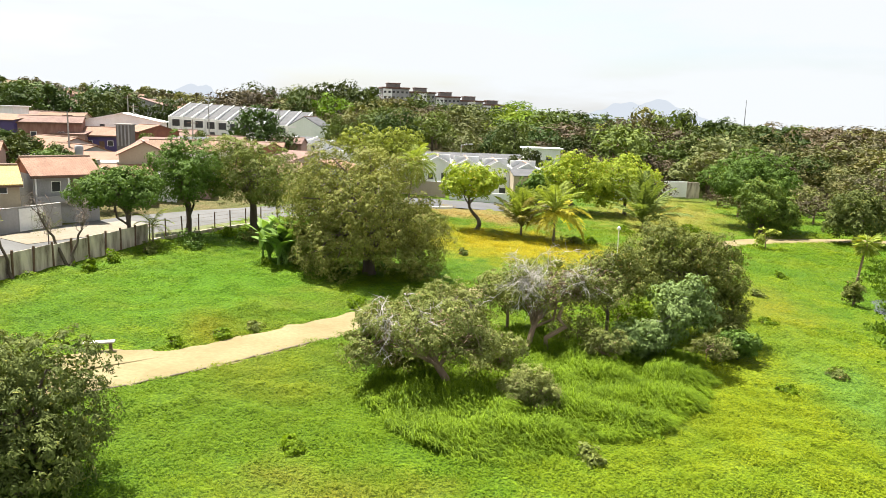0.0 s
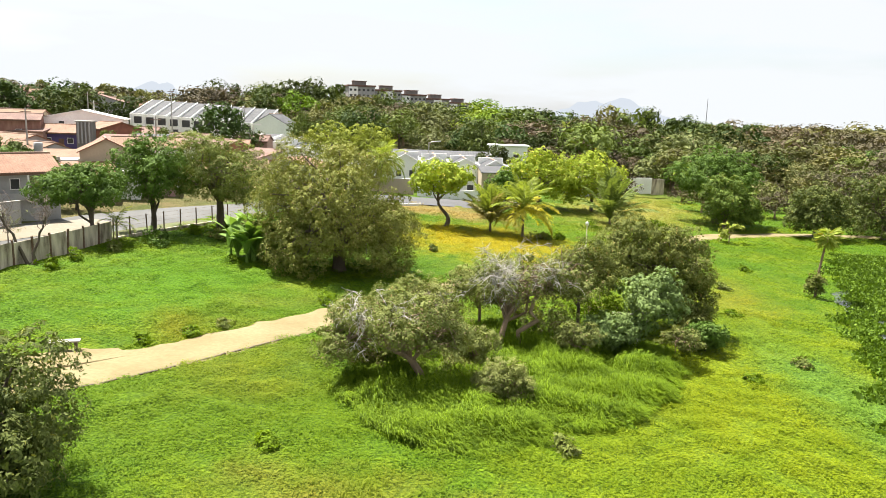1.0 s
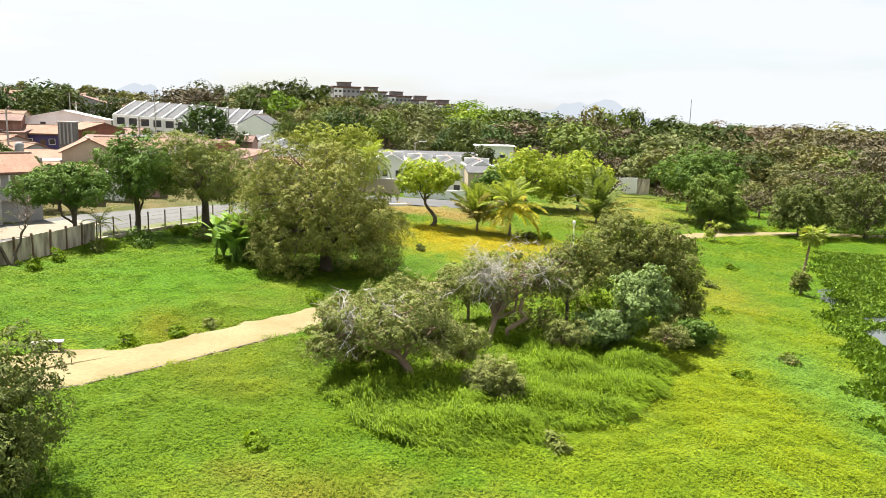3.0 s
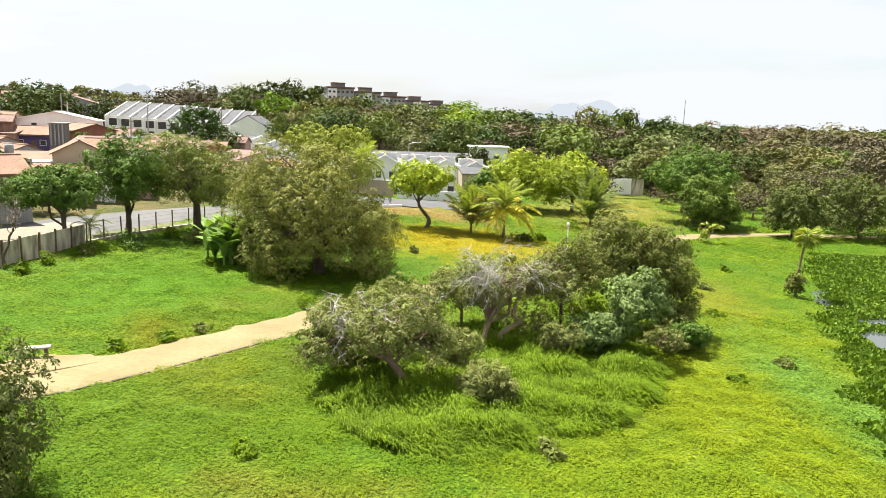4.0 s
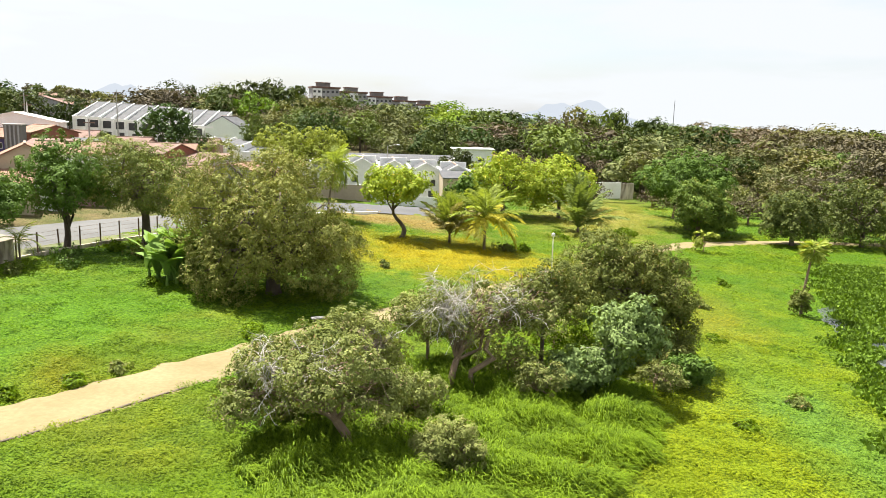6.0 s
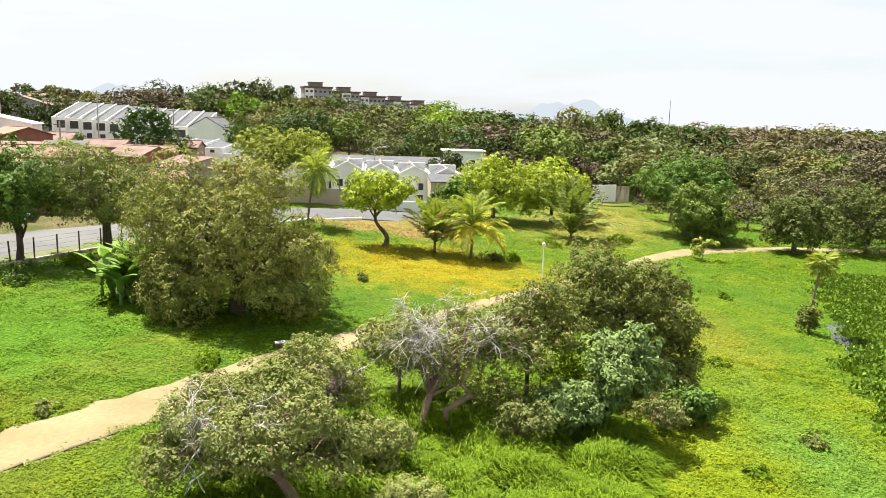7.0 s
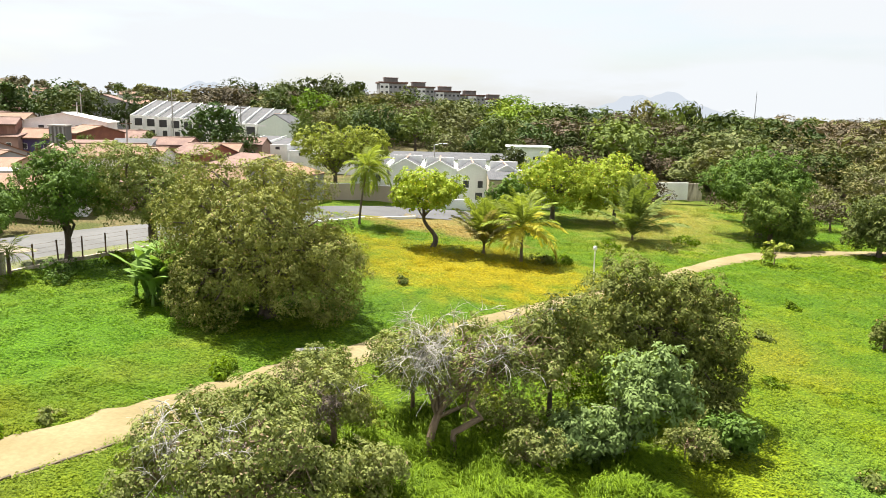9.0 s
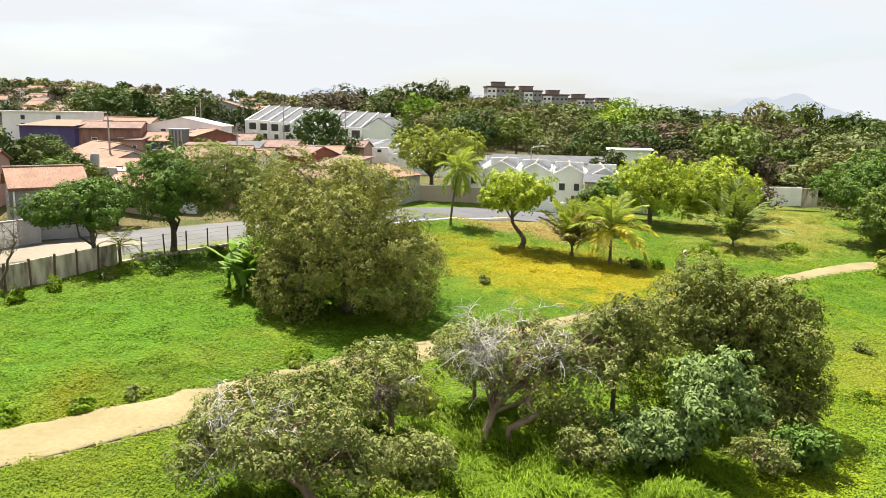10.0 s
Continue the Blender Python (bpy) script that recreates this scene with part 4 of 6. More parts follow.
def fan_palm(x, y, h, seed):
    rng = np.random.default_rng(seed)
    root = new("fan_palm")
    root.location = (x, y, gz(x, y))
    tagged(root, "thin fan palm with pale trunk and ragged crown", "palm")
    v, f = tube([(0, 0, -0.3), (0.05, 0, h * 0.4), (0.3, 0, h * 0.8), (0.5, 0, h)], [0.14, 0.11, 0.10, 0.10], 8)
    child("trunk", mesh_of("trunk", v, f, M_PALEBARK, False), root)
    me = None
    for i in range(22):
        if me is None:
            n = 15
            a = np.linspace(-1.3, 1.3, n)
            base = np.tile((0.55, 0.0, 0.0), (n, 1))
            axis = np.stack([np.cos(a), np.sin(a), -0.25 - 0.1 * rng.random(n)], 1)
            lv, lf = leaf_quads(base, axis, 0.95, 0.16, rng, 0.2)
            tv, tf = tube([(0, 0, 0), (0.3, 0, 0.03), (0.55, 0, 0)], [0.02, 0.015, 0.012], 4)
            me = mesh_of("leaf_fan", *join([(lv, lf), (tv, tf)]), LEAF_PALM)
        o = child("leaf_fan", me, root)
        o.matrix_basis = pose(0.5, 0, h, 0, 0, i * 137.5) @ pose(0, 0, 0, 0, 55 - 110 * (i / 21.0), 0)
    return root


fan_palm(22.4, 72.4, 5.6, 3)
tree(22.2, 72.0, [(0, 0, 1.1, 0.75, 0.75, 1.3)], LEAF_DARK, M_BARK, "dark creeper bush round the fan palm's trunk", trunk_r=0.05, n=1800, per=6, spread=0.14, size=(0.22, 0.14), seed=71, low=0.0, name="creeper_bush", category="shrub")
for fx, fy, fh in ((-22.0, 255.0, 9.5), (-6.0, 218.0, 10.0), (5.0, 212.0, 9.0), (26.0, 205.0, 8.0)):
    palm(fx, fy, fh, 3.4, 16, "tall palm standing above the woods", (LEAF_PALM,), rise=(-40, 70), seed=int(fy), arch=1.2, trunk_r=0.15, leaflets=14, name="palm")


def banana(x, y, h, n, seed):
    rng = np.random.default_rng(seed)
    root = new("banana_plant")
    root.location = (x, y, gz(x, y))
    tagged(root, "bright green banana plant with torn broad leaves", "banana plant")
    s = np.linspace(0, 1, 9)
    wd = 0.36 * np.sin(np.pi * np.clip(s * 0.96 + 0.04, 0, 1)) ** 0.6
    cx, cz = 2.4 * (s - 0.1 * s ** 3), 2.4 * (0.35 * s - 0.6 * s ** 2.2)
    v, f = [], []
    for i in range(9):
        for j, q in enumerate((-1, -0.5, 0, 0.5, 1)):
            v.append((cx[i] + rng.uniform(-0.05, 0.05) * abs(q), wd[i] * q, cz[i] + 0.10 * abs(q) * (1 if i < 5 else -0.6)))
    for i in range(8):
        for j in range(4):
            f.append((i * 5 + j, (i + 1) * 5 + j, (i + 1) * 5 + j + 1, i * 5 + j + 1))
    me = mesh_of("leaf", v, f, LEAF_BANANA, False)
    for k in range(n):
        bx, by = rng.normal(size=2) * 0.9
        hh = h * rng.uniform(0.3, 1.0)
        if k % 4 == 0:
            tv, tf = tube([(bx, by, -0.2), (bx, by, hh * 0.5), (bx, by, hh)], [0.16, 0.13, 0.07], 8)
            child("stem", mesh_of("stem", tv, tf, LEAF_BANANA, False), root)
            sx, sy, sh = bx, by, hh
        o = child("leaf", me, root)
        o.matrix_basis = pose(sx, sy, sh, 0, 0, rng.uniform(0, 360)) @ pose(0, 0, 0, rng.uniform(-15, 15), -rng.uniform(45, 86), 0) @ Matrix.Diagonal((1.3, 1.3, 1.3, 1))


banana(-27.0, 59.0, 1.4, 56, 3)
banana(-25.8, 60.8, 2.0, 56, 4)
banana(-27.6, 61.0, 1.3, 44, 5)


# ---- woods ----
def wood_variant(seed, leaves, bare=False, big=1.3, low=0.12):
    """One unit-high woodland tree: arrays of crown and trunk."""
    rng = np.random.default_rng(seed)
    wide = rng.uniform(0.44, 0.6)
    blobs = sub_blobs((0, 0, 0.56), (wide, wide, 0.44), 7 if leaves > 900 else 4, rng, 0.56, 0.58)
    near = leaves > 400
    cv, cf = crown_leaves(blobs, leaves, 3, 0.018, (0.050 if not bare else 0.055) * big, (0.036 if not bare else 0.022) * big, rng, 0.35, 0.9, low, 0.05, -0.8, 0.6, (0.80, 0.97))
    cv, cf = join([(cv, cf), inner_mass(blobs, (36 if near else 26) if not bare else 20, 0.84, 0, rng, low, 0.13 if near else 0.2)])
    tv, tf = wood_of([(0, 0, -0.05), (0.02, 0, 0.25), (0, 0, 0.5)], 0.028, [b[0] for b in blobs[1:6]], rng)
    return (cv, cf), (tv, tf)


def town_free(x, y):
    """Where woodland may stand."""
    if x < -38 and y < 212 + 0.25 * (x + 60):
        return False
    if -60 < x < -4 and y < 178:
        return False
    if x < 7.5 and y < 132:
        return False
    if 7 <= x < 17.5 and y < 158:
        return False
    if x >= 17 and y < 122 + 0.05 * x:
        return False
    return True


def build_woods():
    rng = np.random.default_rng(77)
    variants = [wood_variant(100 + i, 1400, i in (2, 5), 0.85, 0.04) for i in range(7)]
    meshes = {}
    spots = []
    tries = 0
    while len(spots) < 250 and tries < 40000:
        tries += 1
        x, y = rng.uniform(-150, 190), rng.uniform(118, 262)
        if not town_free(x, y) or abs(x - 0.05 * y) > 0.62 * y:
            continue
        need = 5.2 + 0.016 * y
        if any((x - a) ** 2 + (y - b) ** 2 < need ** 2 for a, b in spots):
            continue
        spots.append((x, y))
    for i, (x, y) in enumerate(spots):
        drift = noise.noise((x * 0.022, y * 0.022, 5.0)) + rng.uniform(-0.35, 0.35)
        kind = 2 if drift < -0.14 else 1 if drift < 0.16 else 0 if drift < 0.38 else 4 if drift < 0.5 else 3
        scrub = -34 < x < 60 and y < 205
        if scrub and rng.random() < 0.72:
            kind = 2 if rng.random() < 0.66 else 1
        var = rng.integers(0, len(variants)) if kind != 2 else (2, 5, 2, 5, 1)[i % 5]
        key = (var, kind)
        if key not in meshes:
            (cv, cf), (tv, tf) = variants[var]
            meshes[key] = (mesh_of("crown", cv, cf, LEAF_WOOD[kind]), mesh_of("trunk", tv, tf, M_PALEBARK, False))
        h = 4.5 + 7.0 * rng.random() ** 1.7 + (2.0 if x > -20 and y > 175 else 0) + (1.5 if y > 180 else 0) - (1.5 if scrub else 0)
        root = new("woodland_tree")
        root.matrix_basis = pose(x, y, gz(x, y), 0, 0, rng.uniform(0, 360)) @ Matrix.Diagonal((h * rng.uniform(1.15, 1.7), h * rng.uniform(1.15, 1.7), h, 1))
        words = ("leafy green", "dull olive", "dry brown, thinly leaved", "bright lime-green", "dark green")[kind]
        tagged(root, words + " tree in the dense woodland", "tree", "woodland trees")
        child("trunk", meshes[key][1], root)
        child("crown", meshes[key][0], root)
    # the woods farther off
    small = [wood_variant(200 + i, 150, False, 1.5, 0.12) for i in range(5)]
    bins = [[] for _ in LEAF_WOOD]
    trunks = []
    count = 0
    while count < 1000:
        y = 262 + 1000 * rng.random() ** 1.6
        x = rng.uniform(-0.72, 0.75) * y if count < 800 else -rng.uniform(0.7, 1.45) * y
        if x < -60 and y < 330 and x < -150:
            continue
        if x < -75 and y < 300 and x < -0.42 * y and rng.random() < 0.8:
            continue
        if -185 < x < -50 and 390 < y < 570 and -60 < (y - 446) - (x + 143) * 1.11 < 25:
            continue
        drift = noise.noise((x * 0.012, y * 0.012, 5.0)) + rng.uniform(-0.35, 0.35)
        kind = 2 if drift < -0.2 else 1 if drift < 0.14 else 0 if drift < 0.36 else 4 if drift < 0.52 else 3
        (cv, cf), (tv, tf) = small[rng.integers(0, 5)]
        h = rng.uniform(6.5, 11.5) * (1 + 0.00035 * (y - 262)) + (1.5 if x > -20 else 0)
        a = rng.uniform(0, 6.28)
        rot = np.array([[math.cos(a), -math.sin(a), 0], [math.sin(a), math.cos(a), 0], [0, 0, 1]])
        sc = np.array([h * 1.25, h * 1.25, h])
        at = np.array([x, y, gz(x, y)])
        bins[kind].append(((cv * sc) @ rot.T + at, cf))
        trunks.append(tube([at + (0, 0, -0.5), at + (0, 0, 0.3 * h), at + (0, 0, 0.6 * h)], [0.03 * h, 0.024 * h, 0.015 * h], 4))
        count += 1
    for kind, pieces in enumerate(bins):
        if pieces:
            ob = new("far_woods", mesh_of("far_woods", *join(pieces), LEAF_WOOD[kind]))
            tagged(ob, ("green", "olive", "dry brown", "lime-green", "dark green")[kind] + " tree crowns of the distant woods", "woods", kind="stuff")
    ob = new("far_trunks", mesh_of("far_trunks", *join(trunks), M_PALEBARK))
    tagged(ob, "trunks of the distant woods", "woods", kind="stuff")


build_woods()


# ---- low growth ----
def path_distance(x, y):
    c = path_curve(4)
    d = np.full(len(x), 99.0)
    for a, b, w in c:
        d = np.minimum(d, np.hypot(x - a, y - b) - w)
    return d


def build_herbs():
    """Creepers and weeds that cover the meadow."""
    rng = np.random.default_rng(9)
    def scatter(n, x0, x1, y0, y1):
        return rng.uniform(x0, x1, n), rng.uniform(y0, y1, n)
    xs, ys = [], []
    for n, box in ((230000, (-41, 22, 24, 62)), (190000, (-24, 20, 21, 46)), (110000, (-41, 34, 60, 104)), (26000, (-6, 34, 100, 150)), (26000, (22, 62, 92, 122))):
        x, y = scatter(n, *box)
        xs.append(x)
        ys.append(y)
    x, y = np.concatenate(xs), np.concatenate(ys)
    d = path_distance(x, y)
    gap = np.array([noise.noise((a * 0.5, b * 0.5, 3.1)) for a, b in zip(x, y)])
    tall = np.array([noise.noise((a * 0.9, b * 0.9, 7.7)) for a, b in zip(x, y)])
    ok = (d > -0.35 + 0.6 * rng.random(len(x)) ** 0.6) & (x > -41.2) & ~((np.hypot(x + 24.6, y - 32.8) < 2.4)) & (rng.random(len(x)) < 0.82 + 0.35 * gap)
    ok &= ~((x + 3.0 * gap + 1.5 * tall > 18.0 + 0.25 * (y - 40)) & (y < 98))
    x, y, d, gap, tall = x[ok], y[ok], d[ok], gap[ok], tall[ok]
    n = len(x)
    far = np.hypot(x, y)
    lush = np.clip(d / 3, 0.25, 1)
    hum = gap * 0.16 + np.array([noise.noise((a * 0.14, b * 0.14, 9.0)) for a, b in zip(x, y)]) * 0.18
    z = ground_z(x, y) + hum * smooth(0.6, 2.6, d) * (1 - smooth(20, 26, x)) + rng.uniform(-0.02, 0.12, n) * lush + np.clip(tall, -0.1, 1) * 0.42 * lush * rng.uniform(0.45, 1, n)
    a = rng.uniform(0, 2 * np.pi, n)
    axis = np.stack([np.cos(a), np.sin(a), rng.uniform(-0.25, 0.45, n)], 1)
    ln = rng.uniform(0.075, 0.16, n) * (0.55 + far / 72)
    v, f = leaf_quads(np.stack([x, y, z], 1), axis, ln, ln * rng.uniform(0.3, 0.6, n), rng, face=np.tile((0.0, 0.0, 1.0), (n, 1)))
    ob = new("meadow_weeds", mesh_of("meadow_weeds", v, f, M_HERB))
    tagged(ob, "dense low creepers and weeds covering the meadow", "weeds", kind="stuff")


def blades(n, spots, length, width, rng, lean=(0.5, 0.2)):
    """Arching grass blades of two joints."""
    i = rng.integers(0, len(spots), n)
    c, r = np.array([s[:2] for s in spots])[i], np.array([s[2] for s in spots])[i]
    a, q = rng.uniform(0, 2 * np.pi, n), np.sqrt(rng.random(n))
    x, y = c[:, 0] + np.cos(a) * q * r, c[:, 1] + np.sin(a) * q * r
    base = np.stack([x, y, ground_z(x, y) - 0.02], 1)
    h = np.array([spots[k][3] for k in i]) * rng.uniform(0.6, 1.1, n) * np.clip(1.25 - 0.6 * q, 0.3, 1)
    b = rng.uniform(0, 2 * np.pi, n)
    out = np.stack([np.cos(b) + lean[0], np.sin(b) + lean[1]], 1) * 0.55
    zero = np.zeros(n)
    p1 = base + np.stack([out[:, 0] * h * 0.3, out[:, 1] * h * 0.3, h * 0.8], 1)
    p2 = p1 + np.stack([out[:, 0] * length * 0.5, out[:, 1] * length * 0.5, h * 0.12 + zero], 1)
    p3 = p2 + np.stack([out[:, 0] * length * 0.55, out[:, 1] * length * 0.55, -0.3 * length + zero], 1)
    side = np.stack([-out[:, 1], out[:, 0], zero], 1)
    side = unit(side) * width / 2
    v = np.stack([p1 - side * 0.4, p1 + side * 0.4, p2 - side, p2 + side, p3 - side * 0.1, p3 + side * 0.1, base - side * 0.2, base + side * 0.2], 1).reshape(-1, 3)
    k = np.arange(n)[:, None] * 8
    f = np.concatenate([k + np.array([6, 7, 1, 0]), k + np.array([0, 1, 3, 2]), k + np.array([2, 3, 5, 4])])
    return v, f


def build_tall_grass():
    rng = np.random.default_rng(15)
    edge = [(-10.8, 33.6), (-9.5, 31.4), (-7.3, 29.6), (-4.2, 28.7), (-1.2, 29.8), (0.3, 32.5), (2.8, 33.8), (4.6, 36.6), (6.0, 39.4), (7.2, 44.0), (6.4, 47.6), (2.0, 49.6), (-3.0, 49.6), (-7.4, 46.8), (-9.8, 42.6), (-11.2, 38.0)]
    n = 75000
    x, y = rng.uniform(-12.5, 8, n), rng.uniform(28, 50, n)
    wx = x + np.array([noise.noise((a * 0.6, b * 0.6, 2.0)) for a, b in zip(x, y)]) * 0.9
    inside, rim = np.zeros(n, bool), np.full(n, 9.0)
    for (x0, y0), (x1, y1) in zip(edge, edge[1:] + edge[:1]):
        inside ^= ((y0 > y) != (y1 > y)) & (wx < (x1 - x0) * (y - y0) / (y1 - y0 + 1e-9) + x0)
        s = np.clip(((wx - x0) * (x1 - x0) + (y - y0) * (y1 - y0)) / ((x1 - x0) ** 2 + (y1 - y0) ** 2), 0, 1)
        rim = np.minimum(rim, np.hypot(wx - x0 - s * (x1 - x0), y - y0 - s * (y1 - y0)))
    clump = np.array([noise.noise((a * 0.55, b * 0.55, 4.0)) for a, b in zip(x, y)])
    ok = inside & (rng.random(n) < 0.75 + clump)
    x, y, rim, clump = x[ok], y[ok], rim[ok], clump[ok]
    spots = [(a, b, 0.06, (0.45 + 0.55 * min(1.0, r / 1.2)) * (1.0 + 0.8 * c)) for a, b, r, c in zip(x, y, rim, clump)]
    v, f = blades(58000, spots, 0.50, 0.042, rng, (0.85, -0.1))
    ob = new("tall_grass", mesh_of("tall_grass", v, f, LEAF_CANE))
    tagged(ob, "bed of tall bright green grass under the trees", "grass", kind="stuff")
    # dry grass tufts over the slope
    spots = [(rng.uniform(-12, 20), rng.uniform(22, 60), rng.uniform(0.5, 1.6), rng.uniform(0.2, 0.5)) for _ in range(90)]
    spots += [(rng.uniform(-32, 16), rng.uniform(76, 112), rng.uniform(0.6, 2.0), rng.uniform(0.3, 0.7)) for _ in range(90)]
    spots += [(rng.uniform(2, 16), rng.uniform(112, 150), rng.uniform(0.8, 2.5), rng.uniform(0.5, 1.0)) for _ in range(60)]
    spots = [s for s in spots if path_distance(np.array([s[0]]), np.array([s[1]]))[0] > s[2]]
    v, f = blades(15000, spots, 0.35, 0.05, rng, (0.3, 0.1))
    # short blades among the creepers of the open slope
    near = [(rng.uniform(-24, 16), rng.uniform(20, 44), rng.uniform(0.6, 2.2), rng.uniform(0.14, 0.32)) for _ in range(420)]
    near = [s for s in near if path_distance(np.array([s[0]]), np.array([s[1]]))[0] > s[2] * 0.7]
    v, f = join([(v, f), blades(34000, near, 0.22, 0.026, rng, (0.4, 0.0))])
    ob = new("meadow_grass", mesh_of("meadow_grass", v, f, M_HERB))
    tagged(ob, "thin yellowish grass tufts in the meadow", "grass", kind="stuff")


def build_water_weeds():
    rng = np.random.default_rng(19)
    n = 120000
    x, y = 14 + 32 * rng.random(n) ** 1.15, rng.uniform(32, 98, n)
    shore = 17.0 + (y - 40) * 0.25
    wob = np.array([noise.noise((a * 0.35, b * 0.35, 1.0)) for a, b in zip(x, y)])
    open_water = (np.hypot((x - 26.2) / 3.0, (y - 57.6) / 3.4) + wob * 0.7 < 1.0) | (np.hypot((x - 29) / 3.0, (y - 64.5) / 1.5) + wob * 0.7 < 1.0)
    ok = (x > shore + wob * 2.4 + rng.normal(size=n) * 0.35) & ~open_water
    x, y = x[ok], y[ok]
    n = len(x)
    z = np.maximum(ground_z(x, y), -1.5) + 0.02 + rng.uniform(0, 0.16, n)
    a = rng.uniform(0, 2 * np.pi, n)
    axis = np.stack([np.cos(a), np.sin(a), rng.uniform(0.4, 2.2, n)], 1)
    ln = rng.uniform(0.2, 0.4, n)
    v, f = leaf_quads(np.stack([x, y, z], 1), axis, ln, ln * 0.75, rng)
    ob = new("water_weeds", mesh_of("water_weeds", v, f, LEAF_WATER))
    tagged(ob, "dense carpet of floating green water weeds", "water weeds", kind="stuff")


def bush(x, y, r, h, leaf, seed, n, label):
    return tree(x, y, [(0, 0, h * 0.3, r, r * 0.9, h * 0.6), (r * 0.6, -r * 0.5, h * 0.2, r * 0.6, r * 0.6, h * 0.45)], leaf, M_BARK, label, "bush", trunk_r=0.03, n=n, per=5, spread=0.12, size=(0.24, 0.11), seed=seed, k=6, low=0.0, holes=-0.05, name="bush")


build_herbs()
build_tall_grass()
build_water_weeds()
for i, (bx, by, br, bh) in enumerate(((-37.2, 60.4, 1.6, 1.7), (-38.6, 63.4, 0.9, 1.6), (-39.0, 48.6, 0.9, 0.9), (-20.8, 41.0, 0.6, 0.4), (-23.3, 36.4, 0.6, 0.35), (-21.8, 38.8, 0.9, 0.3), (-14.2, 72.8, 0.6, 0.8),
                                      (-17.2, 49.2, 0.9, 0.5), (17.6, 81.4, 0.7, 0.6), (-34.5, 66.8, 1.4, 1.0), (-31.5, 67.5, 1.2, 0.8), (-11.6, 27.0, 0.5, 0.4), (-4.2, 88.6, 1.3, 0.9), (-2.4, 89.6, 1.2, 0.8), (1.8, 101.0, 1.4, 1.0),
                                      (8.4, 103.4, 1.3, 1.0), (11.0, 110.0, 1.6, 1.2), (2.8, 34.8, 0.9, 0.5), (0.4, 31.0, 0.8, 0.6), (8.8, 55.5, 1.2, 0.8), (-16.6, 48.4, 0.5, 0.5), (13.6, 70.5, 0.8, 0.5), (-28.6, 57.8, 0.8, 0.6), (-39.6, 52.2, 0.9, 0.8), (-39.2, 56.4, 1.1, 0.9), (-38.0, 67.8, 1.2, 0.8), (-36.4, 71.4, 1.3, 0.9), (-33.0, 70.5, 1.2, 0.7), (-24.6, 66.4, 1.2, 0.8), (12.6, 60.4, 0.8, 0.4), (14.8, 49.0, 0.7, 0.35), (11.0, 44.5, 0.6, 0.3))):
    bush(bx, by, br, bh, (LEAF_OLIVE, LEAF_CANE, LEAF_CANE)[i % 3] if i > 1 else LEAF_GREEN, 300 + i, int(500 + 900 * br), ("olive weed bush in the meadow", "bright green weed bush in the meadow", "bright green weed clump in the meadow")[i % 3] if i > 1 else "dark green bush by the fence")


# ---- town ----
M_PALEGREEN = plain("white_green_render", (0.74, 0.79, 0.70), (0.66, 0.71, 0.63), 0.4, 0.8, streak=True, bump=0.1)
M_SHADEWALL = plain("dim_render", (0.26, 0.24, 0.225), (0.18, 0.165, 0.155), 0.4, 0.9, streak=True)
M_RIDGE = plain("pale_ridge_strip", (0.42, 0.30, 0.23), (0.30, 0.19, 0.14), 2.0, 0.9)
def window_on(parent, x, y, z, w, h, face, name="window", frame_mat=None, depth=0.06):
    """A window on a wall: a frame proud of the face, a dark pane inside it. face: -y, +x or -x of the house."""
    root = new(name)
    root.parent = parent
    turn = {"-y": 0, "+x": 90, "-x": -90, "+y": 180}[face]
    root.matrix_basis = pose(x, y, z, 0, 0, turn)
    t = 0.06
    bm = bmesh.new()
    for x0, x1, z0, z1 in ((-w / 2, w / 2, h / 2 - t, h / 2), (-w / 2, w / 2, -h / 2, -h / 2 + t), (-w / 2, -w / 2 + t, -h / 2 + t, h / 2 - t), (w / 2 - t, w / 2, -h / 2 + t, h / 2 - t)):
        box_bm(x0, -depth, z0, x1, 0.02, z1, 0, bm)
    part("frame", bm, frame_mat or M_WHITE, root)
    part("pane", box_bm(-w / 2 + t, -0.015, -h / 2 + t, w / 2 - t, 0.01, h / 2 - t), M_DARK, root)


